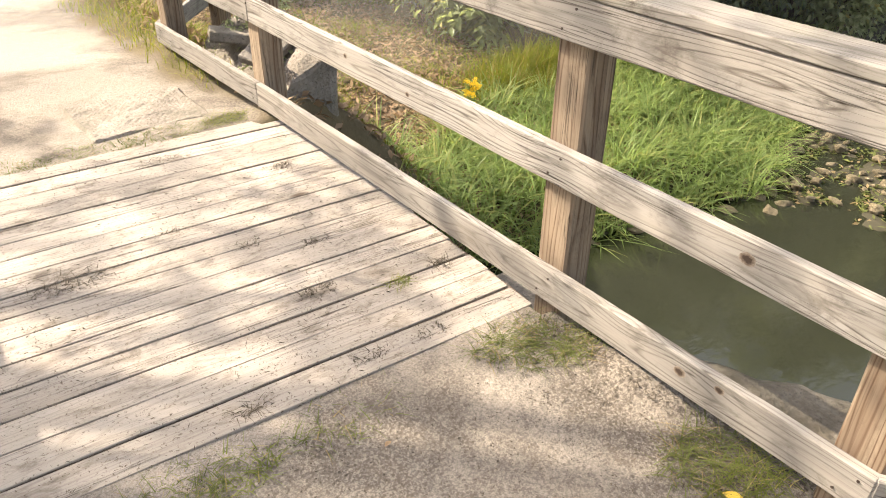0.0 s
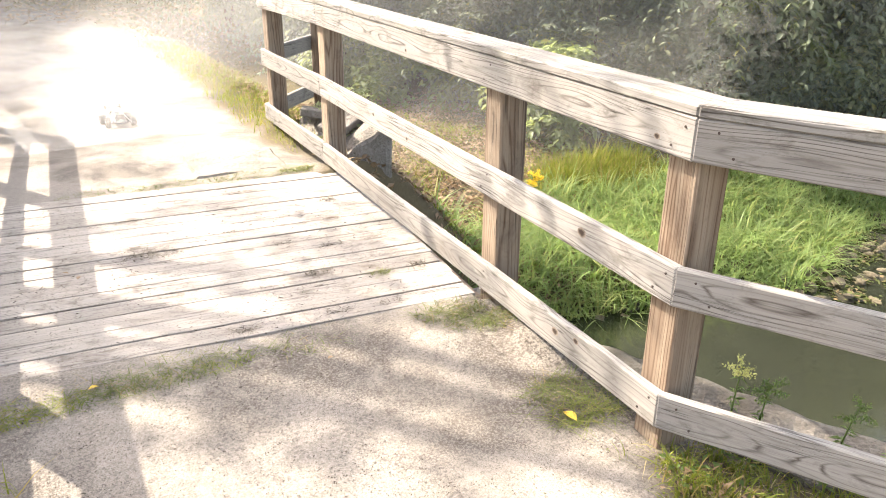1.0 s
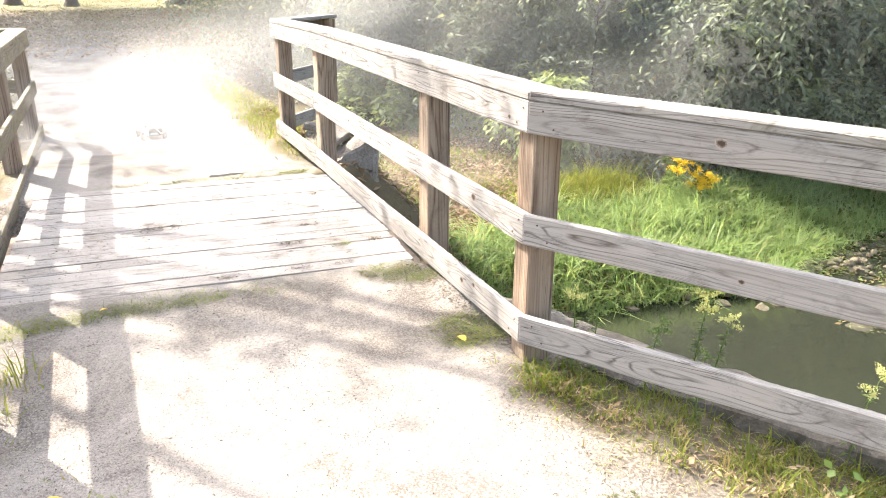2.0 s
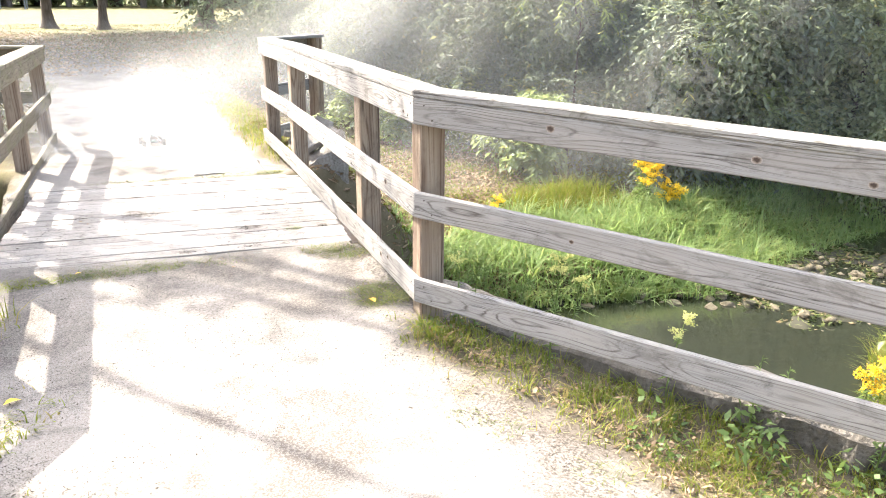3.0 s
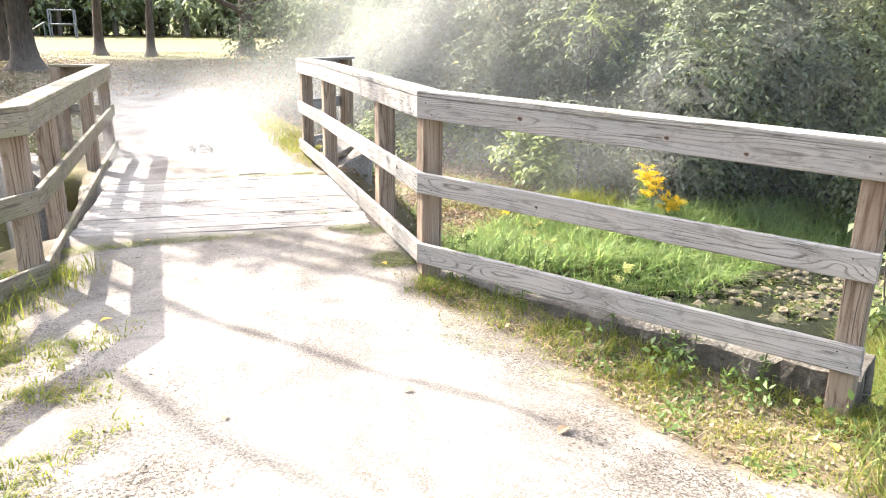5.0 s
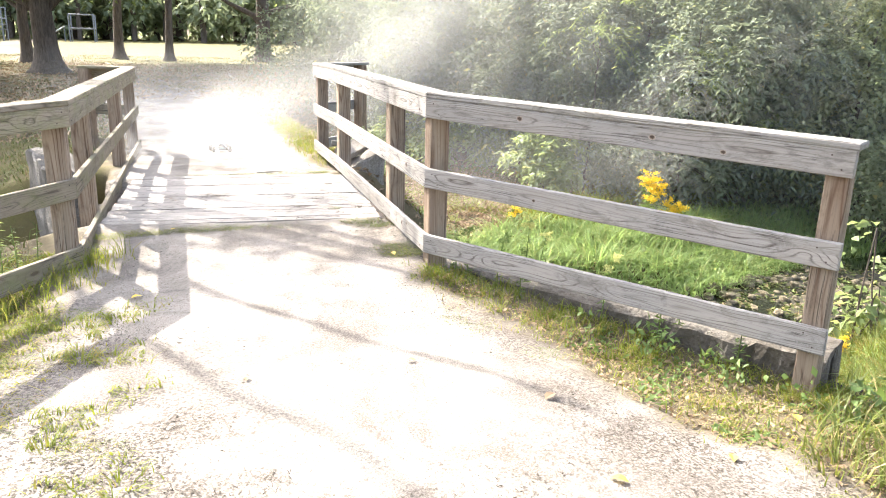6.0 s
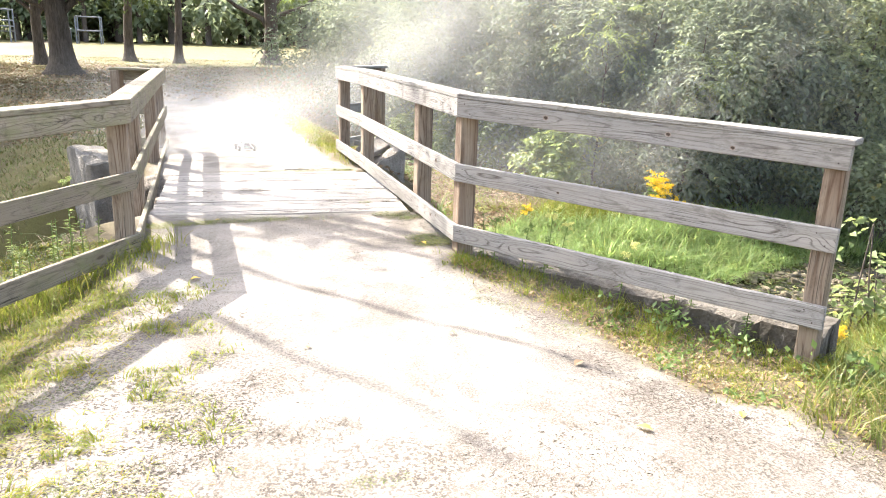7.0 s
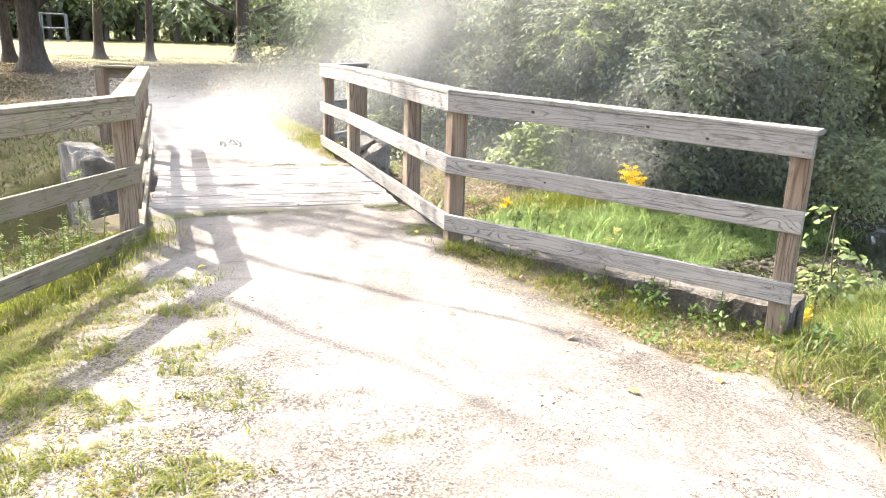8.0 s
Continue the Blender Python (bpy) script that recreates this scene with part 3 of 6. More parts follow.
def section(fence, a, b, outward, dz0, dz1, posts, joint=None, cap_over=(0, 0), seed=0, foot=None, skip_post=(), top_drop=0.0, boards=WOOD_RAIL, girth=0.14, crown=0.0):
    """One straight run of three rails and a cap with its posts. posts: distances of the posts' middles along the run."""
    a, b, out = Vector((*a, 0)), Vector((*b, 0)), Vector((*outward, 0)).normalized()
    run = (b - a).normalized()
    total = (b - a).length

    def at(d, z):
        arch = crown * (d / joint if d < joint else 1 - 0.4 * (d - joint) / (total - joint)) if crown else 0.0
        return a + run * d + Vector((0, 0, z + arch + dz0 + (dz1 - dz0) * d / total - top_drop * z * d / total))

    spans = [(0, total)] if joint is None else [(0, joint - 0.0015), (joint + 0.0015, total)]
    for k, (name, z) in enumerate(LEVELS):
        for j, (d0, d1) in enumerate(spans):
            lay_board(name, fence, at(d0, z), at(d1, z), out, RAIL_W, RAIL_T, False, boards, seed + 3 * k + 17 * j)
        for d in posts:
            for dd, zz in ((-0.03, 0.035), (0.022, -0.036)):
                screw(fence, at(min(max(d + dd, 0.02), total - 0.02), z + zz) - out * 0.001, -out)
    for j, (d0, d1) in enumerate(spans):
        e0 = d0 - (cap_over[0] if j == 0 else 0)
        e1 = d1 + (cap_over[1] if j == len(spans) - 1 else 0)
        lay_board("cap_board", fence, at(e0, CAP_Z) - out * 0.004, at(e1, CAP_Z) - out * 0.004, out, 0.18, 0.038, True, boards if boards is WOOD_GREY else WOOD_CAP, seed + 50 + j)
    for i, d in enumerate(posts):
        if i in skip_post:
            continue
        top = at(d, 1.1425)
        base = at(d, 0) + out * (RAIL_T + girth / 2 + 0.001)
        zg = float(height(base.x, base.y)) - 0.14
        if foot is not None:
            zg = min(zg, foot)
        length = top.z - zg
        me = plank_mesh("post", length, girth, girth, 0.008, 6, seed + i * 5, 0.003)
        ob = link_mesh("post", me, WOOD_POST, fence)
        m = Matrix((Vector((0, 0, 1)), run, Vector((0, 0, 1)).cross(run))).transposed().to_4x4()
        ob.matrix_basis = Matrix.Translation((base.x, base.y, zg)) @ m


R_X, L_X = 2.118, -0.245
R_BEND, R_FAR = (R_X, 1.0), (R_X, 6.25)
R_END = (2.118 + 0.525 * 2.755, 1.0 - 0.851 * 2.755)
L_BEND, L_FAR = (L_X, 1.57), (L_X + 0.065, 7.65)
L_END = (L_BEND[0] - 0.527 * 2.755, L_BEND[1] - 0.85 * 2.755)


def railings():
    right = empty("railing")
    tagged(right, "weathered sunlit three-board timber railing with a flat cap", "railing", "railings beside the footbridge")
    section(right, R_BEND, R_FAR, (1, 0), 0, 0, (0.07, 1.25, 3.65, 5.17), joint=3.62, seed=1, crown=0.04)
    section(right, R_BEND, R_END, (0.85, 0.525), 0, 0, (0.1, 2.675), cap_over=(-0.002, 0.01), seed=100, skip_post=(0,), top_drop=0.062, girth=0.115)
    section(right, R_FAR, (2.93, 7.17), (0.75, -0.66), 0.024, 0.02, (0.1, 1.1), cap_over=(-0.002, 0.02), seed=200, skip_post=(0,))
    left = empty("railing")
    tagged(left, "weathered mossy grey three-board timber railing with a flat cap", "railing", "railings beside the footbridge")
    section(left, L_BEND, L_FAR, (-1, 0), -0.103, -0.11, (0.05, 1.24, 4.0, 6.0), seed=300, boards=WOOD_GREY)
    section(left, L_BEND, L_END, (-0.85, 0.527), -0.103, -0.103, (0.1, 2.6), cap_over=(-0.002, 0.05), seed=400, skip_post=(0,), boards=WOOD_GREY)
    section(left, L_FAR, (-0.87, 7.92), (-0.37, -0.93), -0.11, -0.11, (0.1, 0.68), cap_over=(-0.002, 0.02), seed=500, skip_post=(0,), boards=WOOD_GREY)


railings()


def knots():
    """The larger knots of the rails: dark rounded plugs set in the boards' inner faces."""
    n = Nodes("knot_wood")
    v = n.coords(scale=(1, 0, 1))
    d = n.add("VectorMath", operation="LENGTH")
    n.link(v, d.inputs[0])
    far = n.math("ADD", d.outputs["Value"], n.math("MULTIPLY", n.math("SUBTRACT", n.noise(v, 1.6, 4, 0.7), 0.5), 1.1))
    c = n.mix(n.ramp(far, (0.40, 0.0), (0.62, 1.0)), (0.045, 0.031, 0.022, 1), (0.14, 0.108, 0.08, 1))
    c = n.mix(n.ramp(far, (0.66, 0.0), (0.92, 1.0)), c, (0.265, 0.23, 0.19, 1))
    n.bump(far, 0.4, 0.004)
    mat = n.done(c, 0.85, 0.2)
    wing_out = Vector((0.851, 0.525, 0))
    main_out = Vector((1, 0, 0))
    rails = [o for o in scene.objects if o.name.startswith("railing") and o.parent is None]
    for y, z, r, out in ((3.595, 0.62, 0.013, main_out), (3.107, 0.582, 0.013, main_out), (1.16, 1.05, 0.013, main_out), (1.50, 0.592, 0.023, main_out), (1.477, 0.125, 0.016, main_out), (1.62, 0.10, 0.020, main_out), (3.11, 1.065, 0.012, main_out),
                         (-0.452, 1.035, 0.017, wing_out), (-0.80, 0.995, 0.015, wing_out), (0.32, 1.062, 0.020, wing_out), (0.2, 0.55, 0.012, wing_out)):
        bm = bmesh.new()
        bmesh.ops.create_uvsphere(bm, u_segments=14, v_segments=8, radius=1.0)
        for w in bm.verts:
            k = 1 + 0.18 * noise.noise(w.co * 1.5 + Vector((y, z, 0)))
            w.co = Vector((w.co.x * k, w.co.y, w.co.z * k))
        if out is main_out:
            at = Vector((R_X + 0.001, y, z))
        else:
            along = (R_BEND[1] - y) / 0.851
            at = Vector((R_BEND[0] + 0.525 * along, y, z)) + out * 0.001
        ob = part("knot", bm, mat, rails[0], "dark round knot", True)
        run = out.cross(Vector((0, 0, 1)))
        ob.matrix_basis = Matrix.Translation(at) @ Matrix((run, out, Vector((0, 0, 1)))).transposed().to_4x4() @ Matrix.Diagonal((r * 1.35, 0.0030, r, 1))


knots()


# ---- old concrete abutments ----
WALL_LEN = 3.36


def abutments():
    run = Vector((R_END[0] - R_BEND[0], R_END[1] - R_BEND[1], 0)).normalized()
    out = Vector((0.851, 0.525, 0))

    def wing(name, corner, run, out, length, thick, z0, z1, seed, label, end_step=False):
        bm = bmesh.new()
        bmesh.ops.create_grid(bm, x_segments=90, y_segments=18, size=0.5)
        top = list(bm.verts)
        for v in top:
            u, w = v.co.x + 0.5, v.co.y + 0.5
            v.co = Vector(corner) + run * (u * length) + out * (w * thick * (1 + (0.5 * max(0.0, 1 - u / 0.35) if end_step else 0.0)))
            v.co.z = z0 + (z1 - z0) * u + (0.03 if end_step and u > 0.885 else 0.0) + 0.025 * noise.noise(v.co * 2.3 + Vector((seed, 0, 0))) + 0.012 * noise.noise(v.co * 9) + 0.008 * noise.noise(v.co * 24) - 0.05 * max(0, abs(w - 0.5) - 0.4) * 10 * 0.5
            wob = noise.noise(Vector((u * 6 + seed, w * 2, 3))) * 0.06 + noise.noise(Vector((u * 23, seed, w))) * 0.04
            v.co += out * wob * (1 if w > 0.5 else 0.5)
        rim = [e for e in bm.edges if e.is_boundary]
        ext = bmesh.ops.extrude_edge_only(bm, edges=rim)
        low = [g for g in ext["geom"] if isinstance(g, bmesh.types.BMVert)]
        for v in low:
            v.co.z -= 0.10
            v.co += noise.noise_vector(v.co * 11) * 0.05
        ext = bmesh.ops.extrude_edge_only(bm, edges=[e for e in bm.edges if e.is_boundary])
        for v in [g for g in ext["geom"] if isinstance(g, bmesh.types.BMVert)]:
            v.co.z = -0.45
            v.co += noise.noise_vector(v.co * 7) * 0.05
        e2 = [e for e in bm.edges if e.is_boundary]
        ext = bmesh.ops.extrude_edge_only(bm, edges=e2)
        for g in ext["geom"]:
            if isinstance(g, bmesh.types.BMVert):
                g.co.z = -2.3
        bmesh.ops.recalc_face_normals(bm, faces=list(bm.faces))
        ob = part(name, bm, STAINED)
        return tagged(ob, label, "retaining wall", kind="structure")

    wing("wing_wall_near", Vector((*R_BEND, 0)) + out * 0.185 - run * 0.62, run, out, WALL_LEN, 0.37, -0.09, -0.09, 1.0, "rough grey concrete wing wall below the railing", True)
    lrun = Vector((-0.573, -0.82, 0))
    wing("wing_wall_left", Vector((-0.33, 1.78, 0)), lrun, Vector((-0.82, 0.573, 0)), 2.6, 0.55, -0.14, -0.25, 7.0, "rough grey concrete wing wall below the railing")
    for name, y0, y1, sd in (("abutment_near", 2.3, 2.8, 3), ("abutment_far", 4.1, 4.6, 4)):
        bm = box_bm((-0.85, y0, -2.3), (2.5, y1, -0.26), 0.02, 5, 0.02, sd)
        tagged(part(name, bm, CONCRETE), "stained grey concrete abutment under the deck", "abutment", kind="structure")

    def broken(x0, x1, y0, y1, z1, seed, tip, mat=CONCRETE, turn=0.0, side=0.0):
        bm = box_bm((x0, y0, -1.2), (x1, y1, z1), 0.02, 13, 0.0)
        for v in bm.verts:
            if v.co.z > -0.1:
                f = (v.co.y - y0) / (y1 - y0)
                v.co.z += tip * (f - 0.5) + side * ((v.co.x - x0) / (x1 - x0) - 0.5) + 0.10 * noise.noise(Vector((v.co.x * 5 + seed, v.co.y * 5, 0)))
            v.co += noise.noise_vector(v.co * 4 + Vector((seed, 0, 0))) * 0.035
            groove = noise.noise(Vector((v.co.x * 9 + seed, v.co.y * 9, v.co.z * 1.2)))
            v.co += Vector((noise.noise(v.co * 13), noise.noise(v.co * 11 + Vector((4, 0, 0))), 0)) * 0.02 + Vector((0.03, 0.03, 0)) * min(0.0, groove)
        if turn:
            mid = Vector(((x0 + x1) / 2, (y0 + y1) / 2, 0))
            bmesh.ops.rotate(bm, verts=list(bm.verts), cent=mid, matrix=Matrix.Rotation(radians(turn), 3, "Z"))
        return part("parapet_block", bm, mat)

    tagged(broken(2.33, 2.74, 4.76, 5.9, 0.17, 2.0, 0.04, PALE_CONCRETE, 0.0, 0.30), "broken pale grey concrete parapet block behind the railing", "concrete block", "old parapet blocks")
    tagged(broken(-1.06, -0.64, 4.08, 5.43, 0.2, 6.0, 0.06, CONCRETE, 17, -0.06), "broken pale grey concrete parapet block behind the railing", "concrete block", "old parapet blocks")
    for x, y, z, sx, sy, turn, lean in ((2.44, 5.12, 0.20, 0.30, 0.22, 25, 14), (2.40, 5.62, 0.19, 0.26, 0.30, -20, -8), (2.62, 5.42, 0.29, 0.24, 0.2, 50, 24)):
        bm = box_bm((-sx / 2, -sy / 2, -0.035), (sx / 2, sy / 2, 0.035), 0.008, 4, 0.018, int(x * 100))
        ob = part("broken_slab", bm, PALE_CONCRETE)
        ob.matrix_world = pose(x, y, z, lean, -lean * 1.5, turn)
        tagged(ob, "jagged pale concrete slab lying on the broken parapet", "concrete slab", "broken slabs on the parapet")
    slab = box_bm((1.2, 4.78, -0.3), (1.92, 5.4, 0.012), 0.03, 9, 0.03, 9)
    tagged(part("stone_slab", slab, PALE_CONCRETE), "worn pale stone slab at the end of the deck", "stone slab")


abutments()


# ---- plants: helpers ----
RNG = np.random.default_rng(11)


def unit(v):
    return v / np.maximum(np.linalg.norm(v, axis=-1, keepdims=True), 1e-6)


def blades(name, base, length, width, lean, material, label, category, rng, seg=3, head=None, clump=0.0, flat=1.0):
    """Grass blades as tapered bent ribbons. base (n, 3); length, width, lean (n,)."""
    n = len(base)
    a = rng.uniform(0, 2 * np.pi, n)
    side = np.stack([np.cos(a), np.sin(a), np.zeros(n)], -1)
    b = a + rng.uniform(0.6, 2.5, n)
    fall = np.stack([np.cos(b), np.sin(b), np.zeros(n)], -1)
    if clump:
        cell = np.floor(base[:, :2] / clump + 0.13 * np.sin(base[:, 1::-1] * 9))
        mid = (cell + 0.5) * clump
        away = np.concatenate([base[:, :2] - mid, np.zeros((n, 1))], -1) / clump
        fall = unit(fall * 0.35 + away * 2.2)
        side = unit(np.cross(fall, np.array([0, 0, 1.0])) + side * 0.5)
        tone = np.modf(np.abs(np.sin(cell[:, 0] * 12.9898 + cell[:, 1] * 78.233)) * 43758.5)[0]
        length = length * (0.7 + 0.6 * tone)
    if head is not None:
        fall = unit(fall * 0.7 + np.asarray(head))
    V = np.zeros((n, 2 * seg + 1, 3))
    for k in range(seg + 1):
        t = k / seg
        mid = base + fall * (lean * length * t * t)[:, None] + np.array([0, 0, 1]) * (flat * length * (t - 0.42 * np.minimum(lean, 1.3) * t * t))[:, None]
        w = width * (1 - t) ** 0.7 * 0.5
        if k < seg:
            V[:, 2 * k] = mid - side * w[:, None]
            V[:, 2 * k + 1] = mid + side * w[:, None]
        else:
            V[:, 2 * seg] = mid
    F = []
    for k in range(seg - 1):
        F += [(2 * k, 2 * k + 1, 2 * k + 3), (2 * k, 2 * k + 3, 2 * k + 2)]
    F.append((2 * seg - 2, 2 * seg - 1, 2 * seg))
    faces = (np.array(F)[None] + (np.arange(n) * (2 * seg + 1))[:, None, None]).reshape(-1, 3)
    ob = arrays(name, V, faces, material)
    return tagged(ob, label, category, kind="stuff")


def scatter(rng, n, x0, x1, y0, y1, keep):
    """Random places in a stretch of the plan, thinned by keep(x, y) in 0..1; on the ground."""
    x, y = rng.uniform(x0, x1, n), rng.uniform(y0, y1, n)
    ok = rng.uniform(0, 1, n) < keep(x, y)
    x, y = x[ok], y[ok]
    return np.stack([x, y, height(x, y) - 0.005], -1)


def leaf_mesh(p, d, up, length, width, droop):
    """Verts (n, 4, 3) of leaves: base, two shoulders, tip; folded along the midrib."""
    side = unit(np.cross(d, up))
    nrm = np.cross(side, d)
    mid = p + d * (length * 0.45)[:, None]
    tip = p + d * length[:, None] - nrm * (length * droop)[:, None]
    lift = nrm * (width * 0.18)[:, None]
    return np.stack([p, mid + side * (width * 0.5)[:, None] + lift, tip, mid - side * (width * 0.5)[:, None] + lift], 1)


LEAF_F = np.array([(0, 1, 2), (0, 2, 3)])


def foliage(rng, lumps, twigs, leaves, leaf_len, leaf_wid, twig_len, hollow=0.55, up_bias=0.25):
    """Leaves on drooping twigs spread through the outer parts of ellipsoid lumps. lumps: rows of centre and radii."""
    lumps = np.asarray(lumps, float)
    area = (lumps[:, 3] * lumps[:, 4] + lumps[:, 4] * lumps[:, 5] + lumps[:, 3] * lumps[:, 5])
    pick = rng.choice(len(lumps), twigs, p=area / area.sum())
    d = unit(rng.normal(size=(twigs, 3)))
    r = rng.uniform(hollow, 1.0, twigs) ** 0.7
    ripple = 1 + 0.22 * wavy(d[:, 0] * 3 + pick * 1.7, d[:, 1] * 3 + d[:, 2] * 2.2, 1.6)
    p = lumps[pick, :3] + d * lumps[pick, 3:] * (r * ripple)[:, None]
    way = unit(d + rng.normal(size=(twigs, 3)) * 0.55 + np.array([0, 0, up_bias]))
    L = twig_len * rng.uniform(0.6, 1.3, twigs)
    t = (np.arange(leaves) + 0.5) / leaves
    q = p[:, None] + way[:, None] * (L[:, None] * t[None])[..., None]
    q[..., 2] -= 0.45 * L[:, None] * t[None] ** 2
    tang = way[:, None] - np.array([0, 0, 0.9]) * t[None, :, None]
    sidev = unit(np.cross(way, np.array([0, 0, 1.0])))
    sgn = np.where(np.arange(leaves) % 2 == 0, 1.0, -1.0)
    dl = unit(tang * 0.55 + sidev[:, None] * sgn[None, :, None] + rng.normal(size=q.shape) * 0.35 + np.array([0, 0, -0.15]))
    n = twigs * leaves
    size = rng.uniform(0.65, 1.25, n)
    up = unit(rng.normal(size=(n, 3)) * 0.4 + np.array([0, 0, 1.0]))
    V = leaf_mesh(q.reshape(-1, 3), dl.reshape(-1, 3), up, leaf_len * size, leaf_wid * size, 0.18)
    F = (LEAF_F[None] + (np.arange(n) * 4)[:, None, None]).reshape(-1, 3)
    return V.reshape(-1, 3), F


# ---- bushes on the far bank ----
def shrub(at, size, tall, twigs, seed, material, label, leaf=(0.10, 0.045), leaves=9, twig=0.5, lump=(0.24, 0.42), up_bias=0.25, hollow=0.55):
    rng = np.random.default_rng(seed)
    x, y = at
    z = float(height(x, y))
    top = empty("bush", (x, y, z))
    tagged(top, label, "bush", "bushes along the far bank")
    lumps = []
    for k in range(max(7, int(tall * 5))):
        h = rng.uniform(0.10, 1.0) * tall
        a = rng.uniform(0, 2 * np.pi)
        w = size * (0.85 if h < tall * 0.7 else 0.55) * rng.uniform(0.25, 1.0)
        rr = rng.uniform(*lump) * size
        lumps.append((w * math.cos(a), w * math.sin(a), h, rr, rr, rr * rng.uniform(0.55, 0.9)))
    V, F = foliage(rng, lumps, twigs, leaves, leaf[0], leaf[1], twig, hollow, up_bias)
    V[:, 2] = np.maximum(V[:, 2], 0.02)
    arrays("crown", V, F, material, top)
    for k in range(5):
        a = rng.uniform(0, 2 * np.pi)
        q = lumps[rng.integers(len(lumps))]
        p0 = (0.12 * math.cos(a), 0.12 * math.sin(a), -0.1)
        p1 = (q[0] * 0.4 + 0.1 * math.cos(a), q[1] * 0.4, q[2] * 0.5)
        tubes("stem", [([p0, p1, (q[0], q[1], q[2])], [0.035 * tall / 3, 0.022 * tall / 3, 0.008])], BARK, top, sides=6)
    return top


def far_bank_bushes():
    dark = "dense dark green leafy bush on the far creek bank"
    spray = "light green sapling with layered drooping leaf sprays"
    fine = "fine-leaved grey-green bush with open twigs"
    lit = "pale green leafy sapling bush in sunlight on the far bank"
    for i, (x, y, s, t, n) in enumerate([
        (5.9, 12.9, 1.4, 3.0, 2300), (7.4, 10.9, 1.4, 3.4, 2700), (8.6, 8.9, 1.5, 3.6, 2700), (10.2, 7.3, 1.6, 3.8, 2800),
        (5.1, 15.2, 1.4, 2.7, 1800), (4.3, 17.6, 1.5, 2.9, 1400), (9.0, 11.5, 2.0, 4.4, 2600), (12.4, 8.9, 2.1, 4.6, 2600), (6.6, 14.0, 2.0, 4.2, 2000), (5.8, 18.5, 2.2, 4.6, 1600),
    ]):
        shrub((x, y), s * 1.12, t * 1.08, n, 40 + i, LEAF_BUSH, dark, (0.122, 0.056), 10, 0.75, (0.34, 0.6), 0.05, 0.3)
    for i, (x, y, s, t, n) in enumerate([(8.7, 10.2, 1.6, 4.0, 1000), (10.4, 9.3, 1.5, 4.0, 800)]):
        shrub((x, y), s, t, n, 140 + i, LEAF_LIGHT, spray, (0.14, 0.045), 14, 0.65, (0.3, 0.5), -0.05, 0.5)
    for i, (x, y, discs) in enumerate([
        (8.9, 7.5, ((-0.5, -0.5, 2.75), (0.1, -0.8, 2.35), (0.45, -0.7, 2.6), (-0.45, -0.8, 2.15), (1.0, -0.9, 1.75), (0.75, -0.9, 1.55))),
        (7.6, 8.6, ((-0.5, -0.8, 3.0), (0.2, -0.8, 2.7), (-0.2, -0.9, 3.4))),
    ]):
        rng = np.random.default_rng(160 + i)
        z = float(height(x, y))
        top = empty("sapling", (x, y, z))
        tagged(top, spray, "sapling", "bushes along the far bank")
        V, F = foliage(rng, [(a, b, c, 0.34, 0.28, 0.10) for a, b, c in discs], 6 * len(discs), 18, 0.13, 0.038, 0.55, 0.2, -0.05)
        arrays("crown", V, F, LEAF_LIGHT, top)
        tubes("stem", [([(0, 0, -0.1), (0.05, -0.1, 1.2), (0, -0.3, 3.3)], [0.03, 0.02, 0.006])], BARK, top, sides=6)
        for a, b, c in discs:
            tubes("branch", [([(0.03, -0.1, c - 0.5), (a * 0.5, b * 0.5, c - 0.1), (a, b, c)], [0.012, 0.008, 0.003])], BARK, top, sides=5)
    for i, (x, y, s, t, n) in enumerate([(11.6, 6.3, 1.5, 4.0, 2600), (13.0, 6.2, 1.6, 4.4, 2400), (15.2, 6.6, 1.9, 4.6, 2200), (17.8, 6.8, 2.2, 5.0, 1800)]):
        shrub((x, y), s, t, n, 180 + i, LEAF_FINE, fine, (0.10, 0.062), 8, 0.6, (0.2, 0.36), 0.3, 0.4)
    for i, (x, y, s, t, n) in enumerate([(5.7, 11.4, 0.6, 1.25, 280), (6.5, 10.5, 0.6, 1.2, 280), (6.7, 8.3, 0.75, 1.1, 300), (5.0, 12.3, 0.5, 1.3, 220)] ):
        shrub((x, y), s, t, n, 80 + i, LEAF_LIGHT, lit, (0.15, 0.075), 7, 0.4)
    for i, (x, y, s, t, n) in enumerate([(2.72, 5.75, 0.28, 0.45, 150), (3.0, 6.3, 0.3, 0.4, 130), (2.62, 5.2, 0.2, 0.3, 70), (3.3, 7.2, 0.3, 0.3, 100)]):
        shrub((x, y), s, t, n, 120 + i, LEAF_FINE, "low weedy bush growing beside the railing post", (0.055, 0.022), 8, 0.22)


far_bank_bushes()


